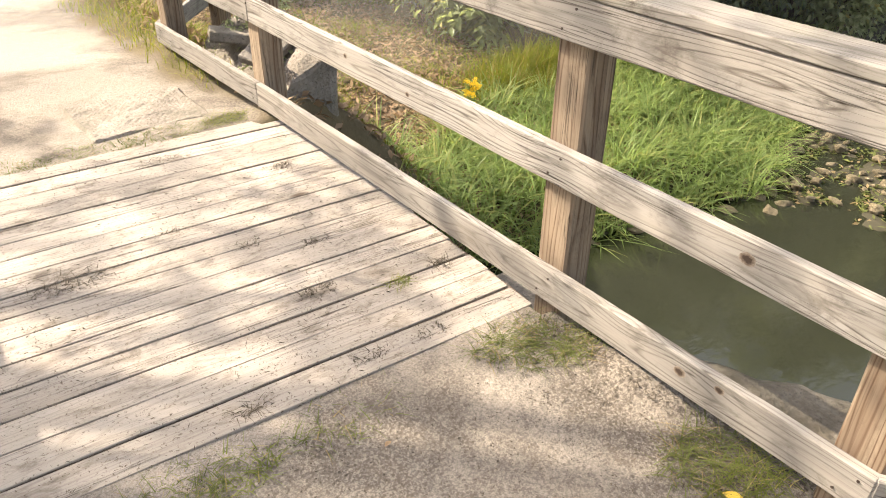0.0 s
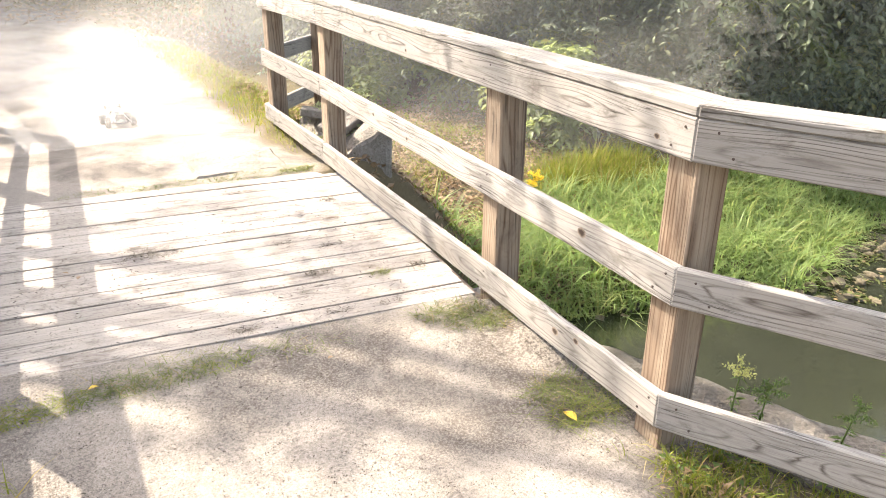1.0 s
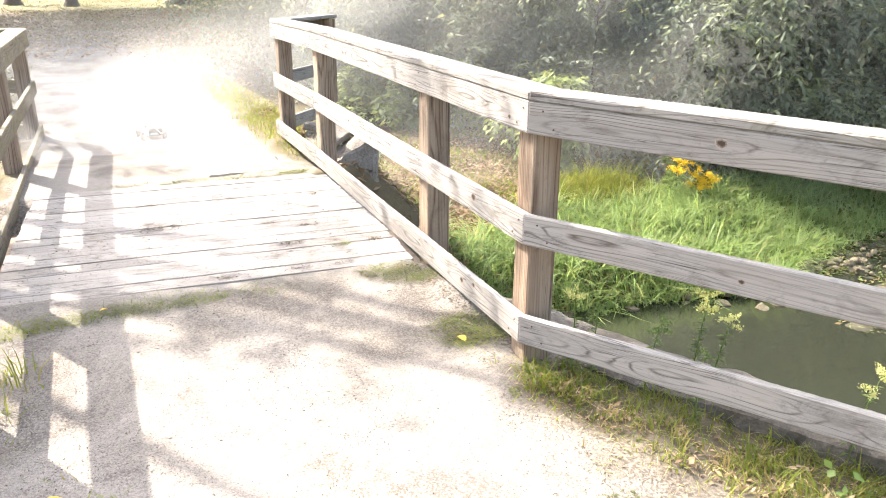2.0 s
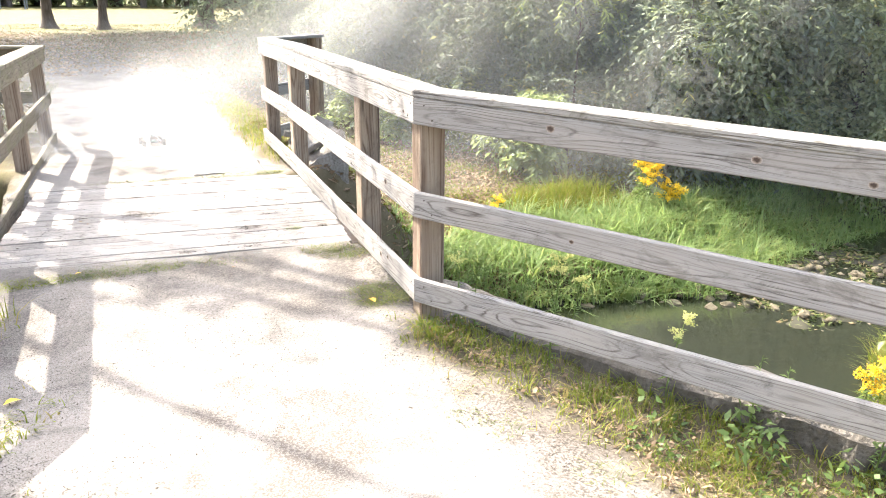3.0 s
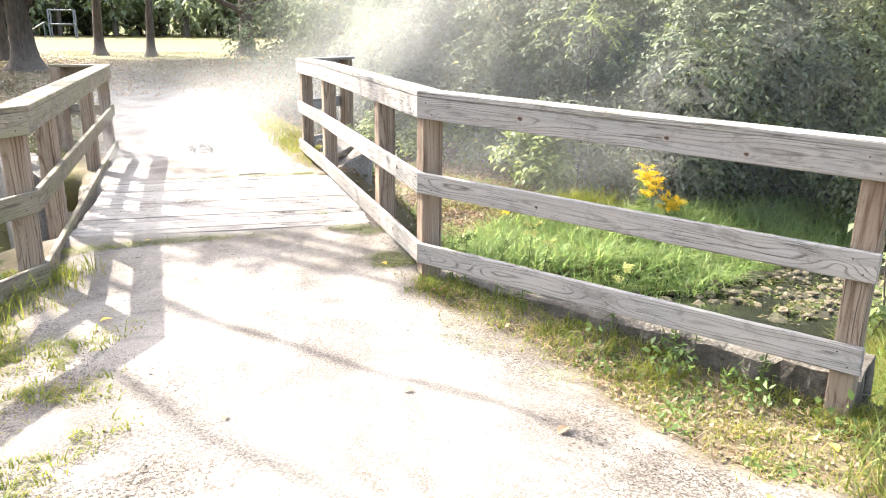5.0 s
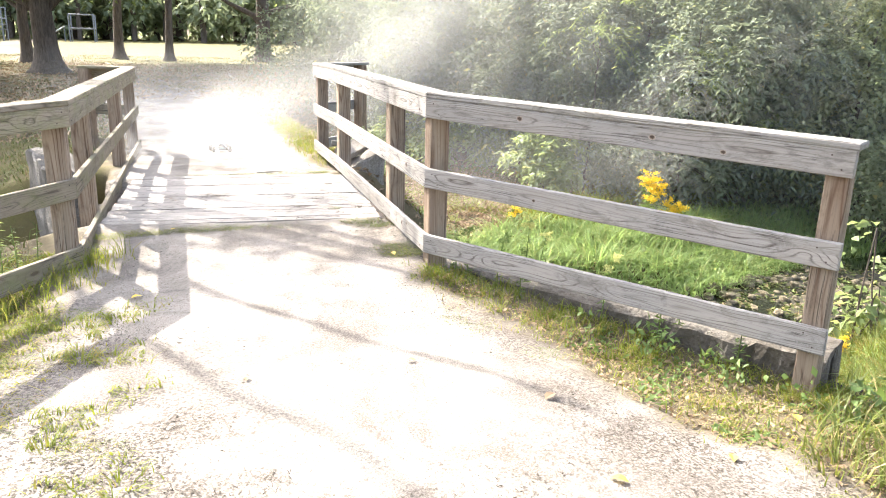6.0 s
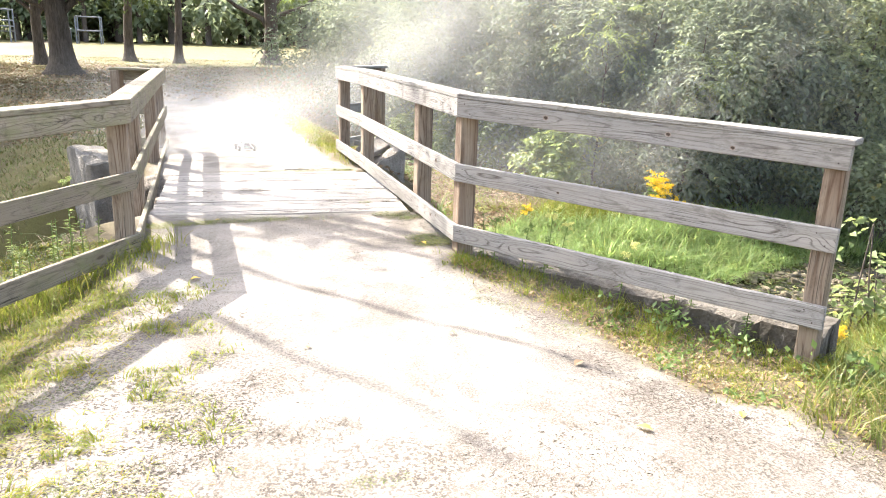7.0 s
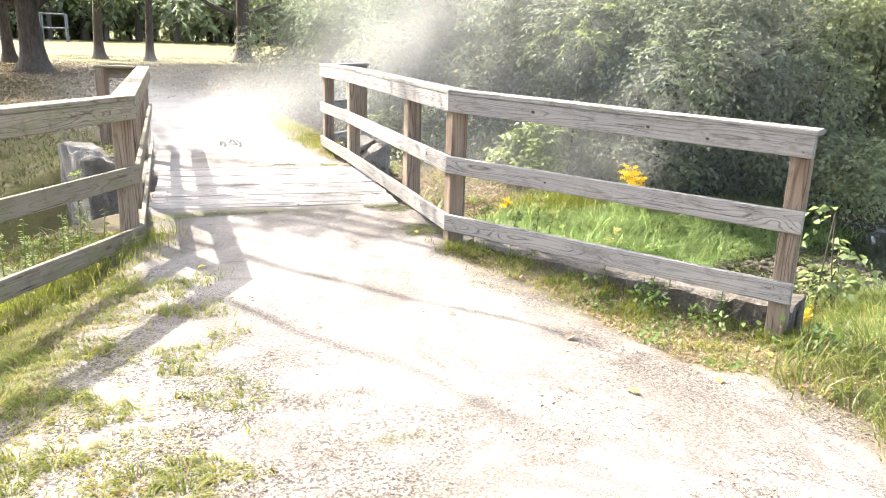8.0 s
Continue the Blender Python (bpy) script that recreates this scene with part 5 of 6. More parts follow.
def litter():
    rng = np.random.default_rng(31)

    def on_bank(x, y):
        yf = np.interp(x, FAR_X, FAR_Y)
        return smooth01(2.2, 2.6, x) * smooth01(7.4, 5.4, x) * (y > yf + 0.1)

    p = scatter(rng, 36000, 2.2, 7.4, 4.5, 11.5, on_bank)[:17000]
    n = len(p)
    flat_bits("leaf_litter", p, rng.uniform(0.04, 0.12, n), rng.uniform(0.02, 0.05, n), LITTER, "curled brown fallen leaves on the far bank", "leaf litter", rng, 0.015, 0.5)

    def on_path(x, y):
        g = cover(x, y)[0]
        left = np.maximum(smooth01(1.3, -0.4, x) * smooth01(1.2, -1.0, y), 0.6 * smooth01(-1.0, -2.4, y))
        edge = smooth01(0.8, 1.45, x - path_middle(y))
        drift = smooth01(-0.1, 0.7, wavy(x, y, 2.7, 0.2) + 0.5 * wavy(x, y, 6.1, 1.4))
        return (g > 0.3) * np.clip(0.015 + 0.8 * left * drift + 0.6 * edge * smooth01(-0.2, 0.7, wavy(x, y, 2.1, 1.0) + 0.4 * wavy(x, y, 5.7, 0.3)), 0, 1) * (y < 2.2)

    p = scatter(rng, 300000, -1.2, 3.2, -4.6, 2.2, on_path)[:34000]
    n = len(p)
    flat_bits("path_debris", p, rng.uniform(0.006, 0.030, n), rng.uniform(0.002, 0.0042, n), DEBRIS, "dry grass clippings and twigs strewn over the gravel", "debris", rng, 0.003, 0.25)

    def grit_here(x, y):
        return smooth01(0.2, 0.7, cover(x, y)[0]) * (0.35 + 0.65 * smooth01(-0.4, 0.5, wavy(x, y, 3.7, 0.8)))

    p = scatter(rng, 30000, 0.0, 2.5, 0.0, 2.25, grit_here)[:7000]
    n = len(p)
    flat_bits("path_grit", p, rng.uniform(0.004, 0.011, n), rng.uniform(0.003, 0.007, n), DEBRIS, "dark grit and crumbs on the gravel before the deck", "grit", rng, 0.002, 0.5)

    def on_deck(x, y):
        return 0.35 + 0.5 * wavy(x, y, 2.9, 0.6)

    p = scatter(rng, 8000, DECK_X0 + 0.05, DECK_X1 - 0.05, DECK_Y + 0.02, DECK_Y + 2.3, on_deck)[:2400]
    p[:, 2] = 0.0
    n = len(p)
    flat_bits("deck_debris", p, rng.uniform(0.006, 0.026, n), rng.uniform(0.0015, 0.004, n), DEBRIS, "dry grass bits lying on the planks", "debris", rng, 0.001, 0.12)

    def verge(x, y):
        d = (x - R_BEND[0]) * 0.851 + (y - R_BEND[1]) * 0.525
        return (d < 0.05) * (d > -0.8) * smooth01(0.5, 0.1, cover(x, y)[0]) * (y < 1.2)

    p = scatter(rng, 26000, 1.6, 4.4, -3.6, 1.3, verge)[:3400]
    n = len(p)
    flat_bits("leaf_litter", p, rng.uniform(0.015, 0.055, n), rng.uniform(0.006, 0.022, n), LITTER, "brown leaves among the grass below the railing", "leaf litter", rng, 0.01, 0.5)


    p = scatter(rng, 20000, 1.6, 4.6, -3.6, 1.3, lambda x, y: verge(x, y) * smooth01(0.2, 0.8, wavy(x, y, 5.0, 2.2)))[:1500]
    n = len(p)
    flat_bits("ground_weeds", p, rng.uniform(0.02, 0.055, n), rng.uniform(0.010, 0.026, n), WEED, "low broad-leaved weeds among the grass below the railing", "weeds", rng, 0.02, 0.6)

    def wall_foot(x, y):
        d = (x - R_BEND[0]) * 0.851 + (y - R_BEND[1]) * 0.525
        s = (x - R_BEND[0]) * 0.525 - (y - R_BEND[1]) * 0.851
        return (d < 0.14) * (d > -0.12) * smooth01(1.2, 1.9, s) * (s < 3.1) * smooth01(-0.2, 0.5, wavy(x, y, 6.0, 0.5))

    p = scatter(rng, 30000, 2.7, 4.2, -2.0, 0.2, wall_foot)[:230]
    n = len(p)
    p[:, 2] += rng.uniform(0.0, 0.16, n)
    flat_bits("wall_weeds", p, rng.uniform(0.03, 0.075, n), rng.uniform(0.016, 0.04, n), WEED, "broad-leaved weeds growing against the wing wall", "weeds", rng, 0.02, 0.7)

    def on_riffle(x, y):
        return (height(x, y) > WATER_Z - 0.03) * (height(x, y) < WATER_Z + 0.12) * (0.25 + 0.75 * smooth01(-0.2, 0.5, wavy(x, y, 3.1, 0.4)))

    p = scatter(rng, 14000, 6.2, 10.5, 2.4, 4.8, on_riffle)[:3400]
    n = len(p)
    p[:, 2] = np.maximum(p[:, 2], WATER_Z)
    flat_bits("creek_weeds", p, rng.uniform(0.03, 0.11, n), rng.uniform(0.012, 0.04, n), GRASS_WORN, "olive weeds and sodden leaves among the creek stones", "weeds", rng, 0.004, 0.3)

    def under_trees(x, y):
        off = np.abs(x - path_middle(y)) - path_half(y)
        return np.where(y > 16, 1.0, smooth01(0.0, 0.5, off)) * (height(x, y) > -0.9)

    # brown leaves also stand in for the mottling of dappled tree shade
    p = scatter(rng, 60000, -12, 5, 9, 33, under_trees)[:24000]
    n = len(p)
    flat_bits("leaf_litter", p, rng.uniform(0.05, 0.14, n), rng.uniform(0.03, 0.07, n), LITTER, "brown fallen leaves under the park trees, also mottling the field like dappled shade", "leaf litter", rng, 0.01, 0.5)


litter()


def tuft(at, count, length, spread, material, seed, label, group, lean=(0.6, 2.2), z=None):
    """A small clump of dry or green blades, one thing."""
    rng = np.random.default_rng(seed)
    count = int(count * 2.4)
    x, y = at
    r = np.sqrt(rng.uniform(0, 1, count)) * spread
    a = rng.uniform(0, 2 * np.pi, count)
    bx, by = r * np.cos(a) * 1.5, r * np.sin(a) * 0.7
    zz = float(height(x, y)) if z is None else z
    base = np.stack([bx, by, np.full(count, -0.004)], -1)
    ob = blades("grass_tuft", base, length * rng.uniform(0.3, 0.85, count), rng.uniform(0.003, 0.0065, count), rng.uniform(*lean, count), material, label, "grass tuft", rng, 3, None, 0.0, 0.55)
    del ob["kind"]
    ob["group"] = group
    ob.location = (x, y, zz)
    return ob


def tufts():
    k = 0
    for x, y, n, ln, sp, m in (
        (0.67, 3.44, 130, 0.08, 0.13, DEBRIS), (1.43, 2.81, 60, 0.06, 0.07, DEBRIS), (1.71, 2.66, 46, 0.09, 0.05, GRASS_GREEN), (1.61, 3.13, 40, 0.06, 0.06, DEBRIS),
        (1.36, 3.28, 40, 0.05, 0.06, DEBRIS), (1.14, 3.57, 36, 0.05, 0.05, DEBRIS), (1.94, 2.68, 34, 0.08, 0.05, DEBRIS), (1.84, 3.89, 40, 0.07, 0.06, DEBRIS),
        (1.63, 2.34, 30, 0.05, 0.06, DEBRIS), (1.38, 2.36, 30, 0.05, 0.06, DEBRIS), (0.92, 2.37, 34, 0.06, 0.05, DEBRIS), (1.33, 4.33, 50, 0.06, 0.10, DEBRIS), (1.04, 4.46, 50, 0.06, 0.10, DEBRIS),
    ):
        tuft((x + 0.06, y + 0.03), int(n * 0.6), ln * 0.8, sp * 0.8, m, 300 + k, "dry grass tuft caught between the deck planks", "tufts on the deck", z=0.0)
        k += 1
    for x, y, n, ln, sp, m in (
        (0.56, 2.19, 150, 0.09, 0.16, GRASS_WORN), (0.78, 2.2, 120, 0.08, 0.14, GRASS_GREEN), (1.9, 2.16, 130, 0.10, 0.12, GRASS_WORN), (1.99, 2.05, 130, 0.09, 0.12, GRASS_WORN), (2.12, 1.98, 90, 0.09, 0.10, GRASS_WORN),
        (0.12, 2.15, 110, 0.08, 0.14, GRASS_BRIGHT), (-0.12, 2.12, 110, 0.09, 0.13, GRASS_BRIGHT), (0.32, 2.17, 120, 0.08, 0.16, GRASS_WORN), (2.02, 1.44, 120, 0.13, 0.12, GRASS_WORN), (2.06, 1.28, 160, 0.13, 0.13, GRASS_GREEN), (1.2, 2.2, 70, 0.06, 0.16, GRASS_WORN),
        (1.1, 4.66, 160, 0.07, 0.22, GRASS_WORN), (0.6, 4.68, 130, 0.07, 0.22, GRASS_WORN), (1.55, 4.66, 130, 0.08, 0.18, GRASS_WORN), (1.95, 4.68, 120, 0.11, 0.1, GRASS_GREEN),
    ):
        tuft((x, y), n, ln, sp, m, 300 + k, "ragged grass growing along the edge of the deck", "tufts along the deck edge")
        k += 1
    for x, y, n, ln, sp, m in (
        (0.08, -1.14, 90, 0.07, 0.10, GRASS_WORN), (0.28, -1.36, 90, 0.06, 0.11, DEBRIS), (0.61, -1.55, 110, 0.07, 0.13, DEBRIS), (0.07, -1.68, 80, 0.06, 0.10, DEBRIS), (0.81, -1.99, 60, 0.06, 0.07, GRASS_WORN), (0.33, -2.02, 70, 0.05, 0.11, DEBRIS),
        (-0.19, -1.74, 120, 0.08, 0.13, GRASS_WORN), (-0.28, -0.13, 120, 0.08, 0.13, GRASS_WORN), (-0.46, -0.9, 120, 0.08, 0.13, GRASS_WORN), (-0.2, -0.6, 90, 0.07, 0.12, GRASS_WORN), (0.0, -2.06, 70, 0.06, 0.1, GRASS_WORN), (1.93, 0.0, 70, 0.06, 0.10, GRASS_WORN), (2.06, -0.12, 80, 0.06, 0.11, GRASS_WORN),
        (2.29, -0.53, 90, 0.07, 0.12, GRASS_WORN), (-0.05, -0.25, 90, 0.06, 0.12, DEBRIS), (0.1, 0.2, 80, 0.05, 0.14, DEBRIS), (-0.1, 0.55, 90, 0.07, 0.12, GRASS_WORN), (0.5, -1.0, 60, 0.05, 0.10, DEBRIS), (0.95, -1.7, 60, 0.05, 0.12, DEBRIS), (-0.5, -2.1, 120, 0.08, 0.14, GRASS_WORN),
    ):
        tuft((x, y), n, ln * 0.7, sp * 1.25, m, 300 + k, "small worn grass tuft growing through the gravel", "tufts on the path")
        k += 1


tufts()


def fallen_leaves():
    rng = np.random.default_rng(8)
    for x, y, z, s, m, rz in ((1.956, 1.273, None, 0.075, YELLOW_LEAF, 100), (0.348, 2.2, None, 0.04, YELLOW_LEAF, 10), (0.15, 0.75, None, 0.075, YELLOW_LEAF, 20), (0.36, 3.29, 0.0, 0.04, LITTER, 60), (0.3, 3.38, 0.0, 0.035, LITTER, 150),
                              (2.116, -1.16, None, 0.09, LITTER, 30), (1.57, -0.62, None, 0.06, LITTER, 170), (0.73, -0.63, None, 0.05, LITTER, 80), (2.05, -1.9, None, 0.08, YELLOW_LEAF, 140), (2.71, -1.76, None, 0.07, YELLOW_LEAF, 60), (1.259, 2.024, None, 0.03, LITTER, 15), (3.3, -1.5, None, 0.08, YELLOW_LEAF, 70)):
        bm = bmesh.new()
        prof = [(0, 0), (0.25, 0.22), (0.5, 0.27), (0.78, 0.16), (1, 0)]
        rows = []
        for u, w in prof:
            bend = 0.10 * math.sin(u * 3.1)
            rows.append([bm.verts.new(((u - 0.5) * s, sgn * w * s, bend * s + abs(sgn) * w * 0.35 * s + 0.004)) for sgn in (-1, 0, 1)])
        for a, b in zip(rows, rows[1:]):
            for i in range(2):
                bm.faces.new((a[i], a[i + 1], b[i + 1], b[i]))
        bmesh.ops.remove_doubles(bm, verts=list(bm.verts), dist=1e-5)
        ob = part("fallen_leaf", bm, m)
        ob.matrix_world = pose(x, y, (float(height(x, y)) if z is None else z) + 0.004, 0, 0, rz)
        tagged(ob, "curled yellow fallen leaf lying on the ground" if m is YELLOW_LEAF else "curled brown fallen leaf lying flat", "leaf", "fallen leaves")


fallen_leaves()


def rock_mesh(seed, sx, sy, sz):
    bm = bmesh.new()
    bmesh.ops.create_icosphere(bm, subdivisions=2, radius=1.0)
    for v in bm.verts:
        k = 1 + 0.45 * noise.noise(v.co * 1.2 + Vector((seed * 5.1, 0, 0))) + 0.25 * noise.noise(v.co * 2.6 + Vector((0, seed, 0)))
        v.co = Vector((v.co.x * sx, v.co.y * sy, v.co.z * sz)) * k
    me = bpy.data.meshes.new("rock")
    bm.to_mesh(me)
    bm.free()
    me.materials.append(STONE)
    return me


def rocks():
    rng = random.Random(17)
    kinds = [rock_mesh(k, rng.uniform(0.8, 1.2), rng.uniform(0.6, 1.0), rng.uniform(0.4, 0.7)) for k in range(7)]
    spots = []
    heaps = [(rng.uniform(6.9, 9.8), rng.uniform(2.7, 4.4)) for k in range(26)]
    for k in range(150):
        hx, hy = rng.choice(heaps)
        spots.append((hx + rng.gauss(0, 0.3), hy + rng.gauss(0, 0.22), rng.uniform(0.022, 0.07)))
    for k in range(34):
        x = rng.uniform(6.0, 8.4)
        spots.append((x, float(np.interp(x, FAR_X, FAR_Y)) - rng.uniform(-0.05, 0.3), rng.uniform(0.04, 0.095)))
    for k in range(6):
        x = rng.uniform(4.6, 6.0)
        spots.append((x, float(np.interp(x, FAR_X, FAR_Y)) - rng.uniform(0.0, 0.08), rng.uniform(0.05, 0.09)))
    for x, y, r in spots:
        z = max(float(height(x, y)), WATER_Z - 0.06)
        ob = link_mesh("rock", rng.choice(kinds), STONE)
        ob.matrix_world = pose(x, y, z + r * 0.45, rng.uniform(-15, 15), rng.uniform(-15, 15), rng.uniform(0, 360)) @ Matrix.Diagonal((r, r, r, 1))
        tagged(ob, "rounded tan creek stone at the water's edge", "rock", "stones in the creek")
    for x, y, z, r in ((2.24, 1.78, -0.07, 0.085),):
        ob = link_mesh("rock", kinds[3], STONE)
        ob.matrix_world = pose(x, y, z, 0, 0, 40) @ Matrix.Diagonal((r, r * 0.8, r * 0.5, 1))
        tagged(ob, "pale flat stone set beside the deck", "rock")


rocks()


# ---- flowering weeds ----
def weed(at, tall, seed, label, flower=None, head=0.12, lean=(0, 0), leaf=(0.09, 0.02), plumes=7, z=None, name="weed", sink=0.03, leaf_mat=None, count=0):
    rng = np.random.default_rng(seed)
    x, y = at
    top = empty(name, (x, y, (float(height(x, y)) if z is None else z) - sink))
    tagged(top, label, "plant", "weeds by the creek")
    stem = [(lean[0] * t * t * tall, lean[1] * t * t * tall, t * tall) for t in (0, 0.25, 0.5, 0.75, 1.0)]
    tubes("stem", [(stem, [0.005, 0.0045, 0.004, 0.003, 0.0015])], WEED, top, sides=5)
    n = count or int(46 * tall / 0.6)
    t = rng.uniform(0.12, 0.96, n)
    p = np.stack([lean[0] * t * t * tall, lean[1] * t * t * tall, t * tall], -1)
    a = np.arange(n) * 2.4 + rng.uniform(-0.8, 0.8, n)
    d = unit(np.stack([np.cos(a), np.sin(a), rng.uniform(-0.1, 0.5, n)], -1))
    V = leaf_mesh(p, d, np.tile([0, 0, 1.0], (n, 1)), leaf[0] * (1.15 - 0.6 * t) * rng.uniform(0.8, 1.2, n), leaf[1] * (1.2 - 0.5 * t), np.full(n, 0.25))
    F = (LEAF_F[None] + (np.arange(n) * 4)[:, None, None]).reshape(-1, 3)
    arrays("leaves", V.reshape(-1, 3), F, leaf_mat or WEED, top)
    if flower:
        tip = np.array(stem[-1])
        sprays = []
        for k in range(plumes):
            a = k * 2.4
            way = unit(np.array([math.cos(a), math.sin(a), rng.uniform(0.2, 1.2)]))
            root = tip - np.array([0, 0, head * rng.uniform(0.0, 1.1)])
            m = 70
            u = rng.uniform(0.15, 1, m)
            q = root + way * (u * head)[:, None] + rng.normal(0, head * 0.09, (m, 3)) - np.array([0, 0, 1]) * (head * 0.3 * u * u)[:, None]
            dd = unit(rng.normal(size=(m, 3)) + np.array([0, 0, 0.6]))
            sz = head * rng.uniform(0.10, 0.18, m)
            sprays.append(leaf_mesh(q, dd, unit(rng.normal(size=(m, 3))), sz, sz * 0.7, np.zeros(m)))
        V = np.concatenate(sprays)
        F = (LEAF_F[None] + (np.arange(len(V)) * 4)[:, None, None]).reshape(-1, 3)
        ob = arrays("flower_head", V.reshape(-1, 3), F, flower, top)
        ob["kind"] = "stuff"
    return top


def weeds():
    gold = "goldenrod with bright yellow flower plumes on the creek bank"
    pale = "tall weed with pale yellow-green buds beside the railing"
    green = "tall leafy green weed behind the railing"
    for i, (x, y, t, h) in enumerate([(7.45, 6.2, 0.85, 0.20), (7.62, 6.25, 0.7, 0.18), (7.35, 6.05, 0.62, 0.17), (7.75, 6.0, 0.45, 0.20), (7.9, 5.95, 0.42, 0.18), (7.55, 6.35, 0.78, 0.15), (6.25, 1.25, 0.5, 0.16), (6.5, 1.3, 0.42, 0.15), (5.3, -0.5, 0.42, 0.14), (5.5, -0.4, 0.4, 0.14), (4.55, -0.55, 0.34, 0.09), (4.7, -0.75, 0.3, 0.08), (5.2, 6.3, 0.35, 0.12)]):
        weed((x, y), t, 500 + i, gold, YELLOW, h, (0.1 * math.sin(i), -0.1), (0.12, 0.022), 9, name="goldenrod")
    for i, (x, y, t, h, f) in enumerate([(2.72, 0.50, 0.56, 0.085, PALE_FLOWER), (2.80, 0.46, 0.44, 0.06, PALE_FLOWER), (2.33, 0.86, 0.46, 0.06, PALE_FLOWER), (2.40, 0.8, 0.4, 0.07, WEED), (3.0, -0.10, 0.45, 0.07, PALE_FLOWER), (3.22, -0.42, 0.42, 0.04, None), (3.3, -0.5, 0.4, 0.04, None), (2.55, 0.6, 0.42, 0.06, WEED), (3.42, -0.9, 0.34, 0.05, None), (2.62, 0.35, 0.36, 0.05, WEED)]):
        weed((x, y), t, 540 + i, pale, f, h, (0.08 * math.sin(2 * i), -0.08), (0.05, 0.010), 5)
    # darker tree-leaf material: the bank's shade is put into these weeds' colour
    for i, (x, y, t) in enumerate([(-0.66, 1.1, 0.80), (-0.74, 1.05, 0.55), (-0.90, 0.95, 0.45), (-0.98, 1.0, 0.36), (-1.15, 0.92, 0.42), (-0.8, 1.2, 0.5), (-0.62, 1.35, 0.5), (-1.05, 1.15, 0.5), (-1.3, 0.6, 0.4), (-0.55, 1.6, 0.45)]):
        weed((x, y), t, 580 + i, green, LEAF_LIGHT if i in (0, 3, 4) else None, 0.06, (0.05 * math.sin(3 * i), 0.04 * math.cos(2 * i)), (0.06, 0.011), 6, z=-0.2, leaf_mat=LEAF_TREE)
    # a broad-leaved sapling on the near bank
    for i, (x, y, sz, t, n) in enumerate([(6.95, 1.35, 0.2, 1.3, 17), (7.15, 1.5, 0.16, 0.9, 9)]):
        shrub((x, y), sz, t, n, 600 + i, LEAF_LIGHT, "young sapling with sparse oval pale green leaves", (0.13, 0.085), 6, 0.32, (0.5, 0.9), 0.1)


weeds()


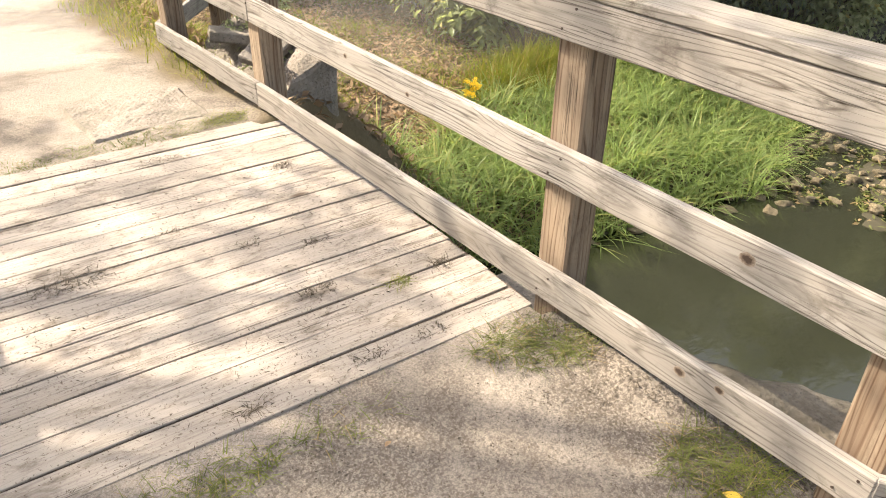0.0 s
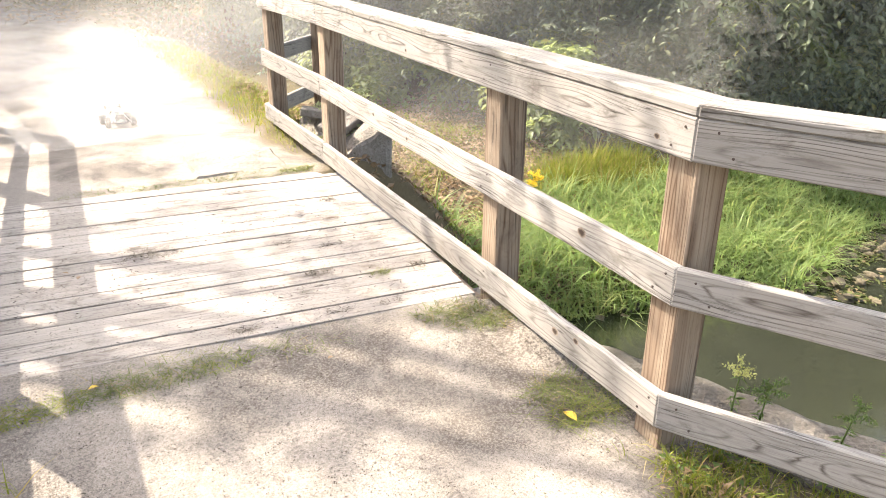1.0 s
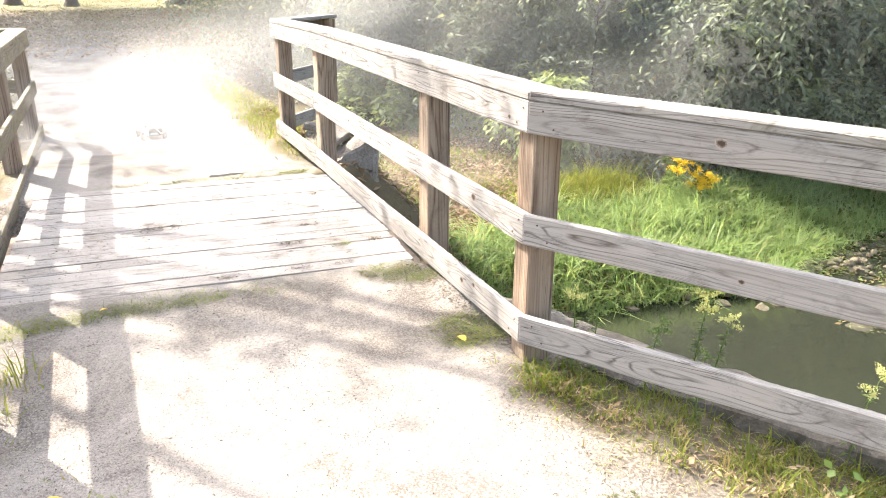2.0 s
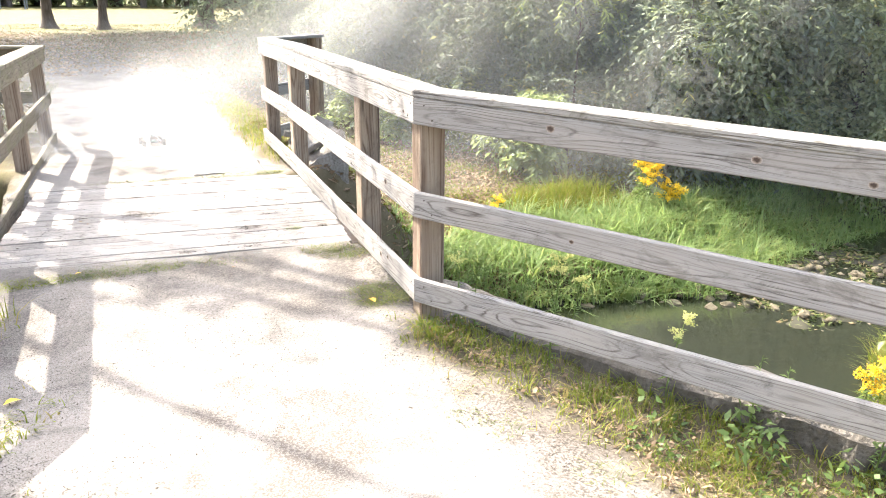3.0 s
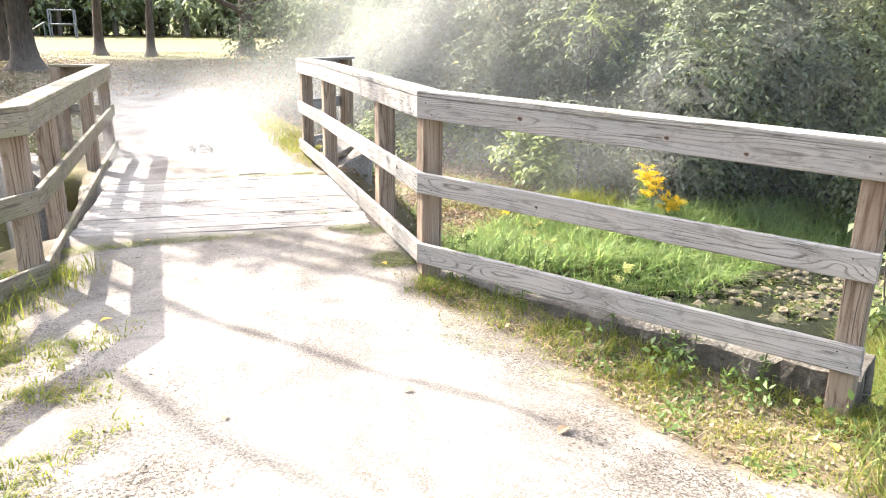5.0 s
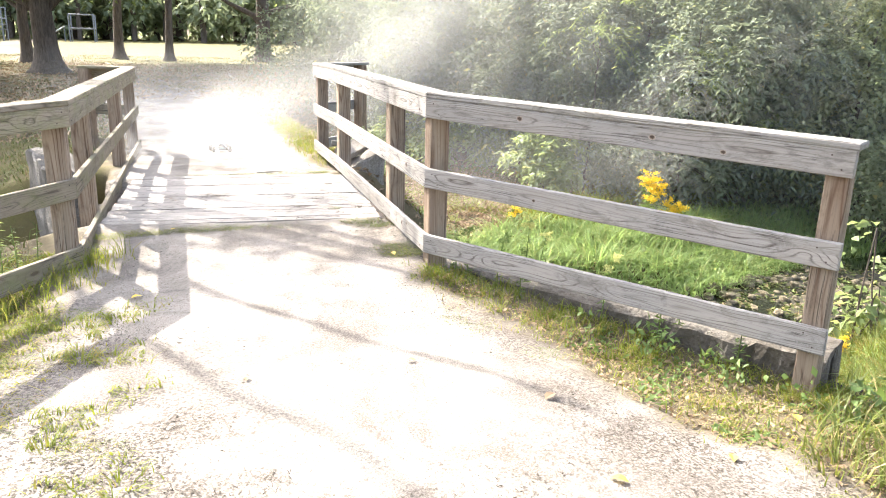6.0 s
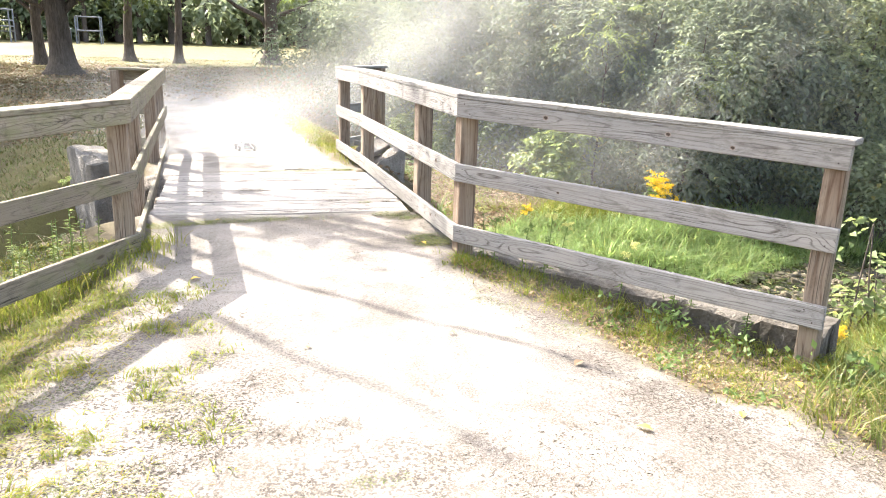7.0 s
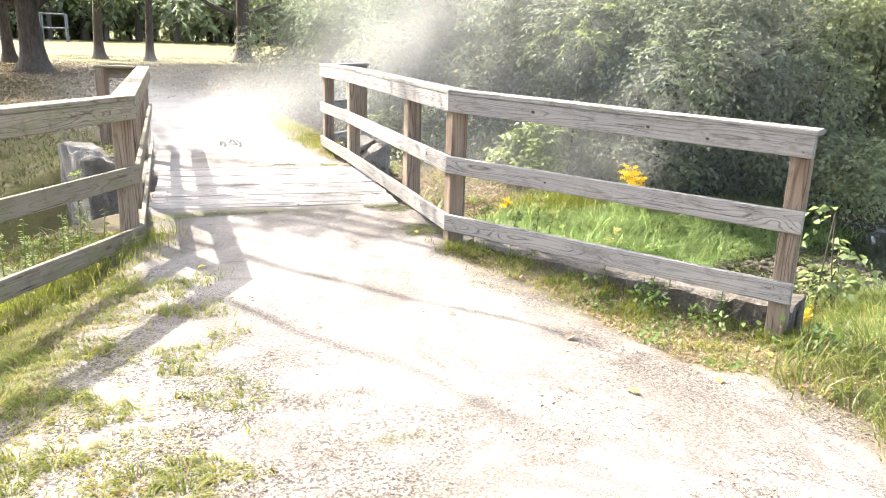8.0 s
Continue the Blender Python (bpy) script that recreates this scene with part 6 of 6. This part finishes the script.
# ---- the toy car on the path ----
def toy_car():
    x, y = 0.9, 7.0
    car = empty("toy_car", (x, y, float(height(x, y))))
    car.rotation_euler = (0, 0, radians(8))
    car.scale = (0.78, 0.78, 0.78)
    tagged(car, "radio-controlled toy buggy with green shell and knobbly tyres, colours greyed for haze", "toy car")
    part("chassis", box_bm((-0.07, -0.19, 0.055), (0.07, 0.18, 0.075), 0.006), DARK_PLASTIC, car)
    bm = bmesh.new()
    outline = [(-0.20, 0.035, 0.085), (-0.12, 0.055, 0.10), (-0.02, 0.07, 0.125), (0.05, 0.065, 0.15), (0.12, 0.055, 0.135), (0.18, 0.03, 0.10)]
    rings = []
    for yy, w, h in outline:
        rings.append([bm.verts.new((sx * w, yy, z)) for sx, z in ((-1, 0.075), (-0.8, h * 0.92), (-0.3, h), (0.3, h), (0.8, h * 0.92), (1, 0.075))])
    for a, b in zip(rings, rings[1:]):
        for i in range(5):
            bm.faces.new((a[i], a[i + 1], b[i + 1], b[i]))
    bm.faces.new(rings[0])
    bm.faces.new(rings[-1][::-1])
    bmesh.ops.recalc_face_normals(bm, faces=list(bm.faces))
    part("body_shell", bm, GREEN_SHELL, car, "green plastic shell greyed for haze", True)
    part("canopy", box_bm((-0.035, -0.005, 0.145), (0.035, 0.08, 0.172), 0.012), SILVER, car, "silver cabin cover")
    wing = part("rear_wing", box_bm((-0.085, 0.155, 0.185), (0.085, 0.215, 0.193), 0.003), DARK_PLASTIC, car)
    for sx in (-1, 1):
        part("wing_plate", box_bm((sx * 0.085 - 0.003, 0.15, 0.165), (sx * 0.085 + 0.003, 0.22, 0.21), 0.001), DARK_PLASTIC, wing)
    part("bumper", box_bm((-0.06, -0.225, 0.055), (0.06, -0.195, 0.075), 0.006), DARK_PLASTIC, car)
    for yy in (-0.14, 0.13):
        part("shock_tower", box_bm((-0.055, yy - 0.004, 0.07), (0.055, yy + 0.004, 0.15), 0.002), DARK_PLASTIC, car)
        for sx in (-1, 1):
            tubes("suspension_arm", [([(sx * 0.04, yy, 0.065), (sx * 0.125, yy, 0.06)], [0.008, 0.006])], DARK_PLASTIC, car, sides=6)
            tubes("shock_absorber", [([(sx * 0.05, yy, 0.145), (sx * 0.11, yy, 0.065)], [0.008, 0.006])], SILVER, car, sides=6)
            bm = bmesh.new()
            r, w = 0.058, 0.026 if yy < 0 else 0.034
            n = 20
            prof = [(r * 0.62, -w), (r * 0.93, -w), (r, -w * 0.6), (r, w * 0.6), (r * 0.93, w), (r * 0.62, w)]
            grid = []
            for k in range(n):
                a = 2 * math.pi * k / n
                knob = 1.0 + (0.05 if k % 2 else 0.0)
                grid.append([bm.verts.new((q[1], q[0] * knob * math.cos(a), q[0] * knob * math.sin(a))) for q in prof])
            for k in range(n):
                for i in range(len(prof)):
                    j = (i + 1) % len(prof)
                    bm.faces.new((grid[k][i], grid[k][j], grid[(k + 1) % n][j], grid[(k + 1) % n][i]))
            bmesh.ops.recalc_face_normals(bm, faces=list(bm.faces))
            tyre = part("tyre", bm, RUBBER, car, smooth=False)
            tyre.location = (sx * 0.145, yy, r * 1.03)
            bm = bmesh.new()
            bmesh.ops.create_cone(bm, cap_ends=True, segments=14, radius1=r * 0.62, radius2=r * 0.62, depth=w * 1.5, matrix=Matrix.Rotation(math.pi / 2, 4, "Y"))
            part("rim", bm, SILVER, tyre, "pale plastic rim")


toy_car()


# ---- playground at the far side of the field ----
def playground():
    def frame_thing(name, x, y, w, d, h, bars, label, deck=None):
        z = float(height(x, y))
        top = empty(name, (x, y, z))
        tagged(top, label, "play frame", "playground frames")
        for sx in (-1, 1):
            for sy in (-1, 1):
                tubes("post", [([(sx * w / 2, sy * d / 2, -0.1), (sx * w / 2, sy * d / 2, h)], [0.07, 0.07])], STEEL, top, sides=6)
        for k in range(bars):
            zz = h * (k + 1) / bars
            for sy in (-1, 1):
                tubes("bar", [([(-w / 2, sy * d / 2, zz), (w / 2, sy * d / 2, zz)], [0.05, 0.05])], STEEL, top, sides=6)
        if deck:
            part("platform", box_bm((-w / 2, -d / 2, deck), (w / 2, d / 2, deck + 0.12), 0.02), STEEL, top)
        return top

    frame_thing("climbing_frame", -17.4, 78.5, 3.4, 2.0, 3.0, 3, "pale metal climbing frame across the field", 1.4)
    frame_thing("climbing_frame", -9.2, 80.0, 2.2, 1.6, 2.6, 2, "pale metal climbing frame across the field", 1.2)
    z = float(height(-11.5, 79.5))
    slide = empty("slide", (-11.5, 79.5, z))
    tagged(slide, "pale playground slide across the field", "slide", "playground frames")
    bm = box_bm((-0.9, -0.3, -0.04), (0.9, 0.3, 0.04), 0.02)
    chute = part("chute", bm, SILVER, slide)
    chute.matrix_basis = pose(0, 0, 0.95, 0, -32, 0)
    for sx, h in ((-0.7, 0.5), (0.7, 1.35)):
        tubes("leg", [([(sx, 0, -0.1), (sx, 0, h)], [0.05, 0.05])], STEEL, slide, sides=6)


playground()


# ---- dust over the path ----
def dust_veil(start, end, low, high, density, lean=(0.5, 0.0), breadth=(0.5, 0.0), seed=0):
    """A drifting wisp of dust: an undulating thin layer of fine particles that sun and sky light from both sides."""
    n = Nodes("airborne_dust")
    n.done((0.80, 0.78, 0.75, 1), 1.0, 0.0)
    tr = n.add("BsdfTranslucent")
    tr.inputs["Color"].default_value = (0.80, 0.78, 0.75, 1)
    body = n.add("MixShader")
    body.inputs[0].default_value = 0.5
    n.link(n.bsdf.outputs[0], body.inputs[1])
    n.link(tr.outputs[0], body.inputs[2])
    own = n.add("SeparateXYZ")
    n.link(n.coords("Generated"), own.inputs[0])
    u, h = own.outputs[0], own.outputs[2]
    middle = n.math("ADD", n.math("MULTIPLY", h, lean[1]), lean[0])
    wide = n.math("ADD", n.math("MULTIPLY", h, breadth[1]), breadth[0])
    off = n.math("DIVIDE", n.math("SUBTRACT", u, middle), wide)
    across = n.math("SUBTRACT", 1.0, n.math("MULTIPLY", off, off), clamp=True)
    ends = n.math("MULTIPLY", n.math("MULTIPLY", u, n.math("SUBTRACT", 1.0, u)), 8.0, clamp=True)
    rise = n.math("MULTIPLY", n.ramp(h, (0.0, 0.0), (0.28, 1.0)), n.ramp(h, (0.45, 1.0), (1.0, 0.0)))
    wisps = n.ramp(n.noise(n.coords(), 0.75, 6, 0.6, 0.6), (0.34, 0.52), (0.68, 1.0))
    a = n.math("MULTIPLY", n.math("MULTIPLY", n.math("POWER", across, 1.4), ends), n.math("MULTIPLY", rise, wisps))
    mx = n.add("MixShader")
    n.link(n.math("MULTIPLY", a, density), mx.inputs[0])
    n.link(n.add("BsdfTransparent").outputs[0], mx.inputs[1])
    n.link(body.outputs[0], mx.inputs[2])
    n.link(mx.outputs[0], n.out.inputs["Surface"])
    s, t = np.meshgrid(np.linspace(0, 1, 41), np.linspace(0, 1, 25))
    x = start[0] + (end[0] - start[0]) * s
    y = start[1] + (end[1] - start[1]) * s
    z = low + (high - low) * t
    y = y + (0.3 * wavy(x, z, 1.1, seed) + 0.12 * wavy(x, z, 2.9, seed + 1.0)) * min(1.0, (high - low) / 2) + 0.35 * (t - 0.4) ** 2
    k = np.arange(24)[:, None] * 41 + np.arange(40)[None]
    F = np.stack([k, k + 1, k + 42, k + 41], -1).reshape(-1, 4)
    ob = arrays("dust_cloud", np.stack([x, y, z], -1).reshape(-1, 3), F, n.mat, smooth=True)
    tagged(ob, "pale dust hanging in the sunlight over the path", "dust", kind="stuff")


def dust():
    """Dust thrown up by the toy car: thickest over the path, rising past the railing and thinning out along the bushes."""
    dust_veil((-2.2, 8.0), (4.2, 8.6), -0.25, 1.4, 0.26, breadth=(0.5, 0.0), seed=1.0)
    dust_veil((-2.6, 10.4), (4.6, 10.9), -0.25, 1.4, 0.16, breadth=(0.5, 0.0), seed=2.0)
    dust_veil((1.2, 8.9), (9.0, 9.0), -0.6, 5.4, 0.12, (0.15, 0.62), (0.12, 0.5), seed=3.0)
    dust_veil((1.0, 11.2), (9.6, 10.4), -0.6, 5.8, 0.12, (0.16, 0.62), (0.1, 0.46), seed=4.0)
    # along the bushes this thin dust layer also stands in for lens glare
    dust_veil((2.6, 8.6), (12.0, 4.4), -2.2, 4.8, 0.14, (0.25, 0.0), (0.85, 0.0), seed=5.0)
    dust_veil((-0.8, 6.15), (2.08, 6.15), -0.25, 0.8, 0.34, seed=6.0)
    # coarser grains that hang in the cloud
    rng = np.random.default_rng(77)
    P = []
    for k in range(60):
        v = rng.uniform(0, 1)
        y = rng.uniform(7.6, 11.5)
        mid = np.array([float(path_middle(y)) + rng.normal(0, 0.7) + 2.2 * v, y, 0.1 + 1.6 * v * v])
        P.append(mid + rng.normal(0, 0.3, size=(500, 3)) * np.array([1.2, 1.2, 0.7]))
    P = np.concatenate(P)
    P = P[P[:, 2] > height(P[:, 0], P[:, 1]) + 0.01]
    m = len(P)
    size = rng.uniform(0.0012, 0.002, m)[:, None]
    a = unit(rng.normal(size=(m, 3)))
    b = unit(np.cross(a, rng.normal(size=(m, 3))))
    c = np.cross(a, b)
    V = np.stack([P + b * size, P + (c * 0.87 - b * 0.5) * size, P - (c * 0.87 + b * 0.5) * size], 1)
    ob = arrays("dust_grains", V.reshape(-1, 3), np.arange(3 * m).reshape(-1, 3), PALE_CONCRETE)
    tagged(ob, "pale dust grains thrown up over the path", "dust", kind="stuff")


dust()
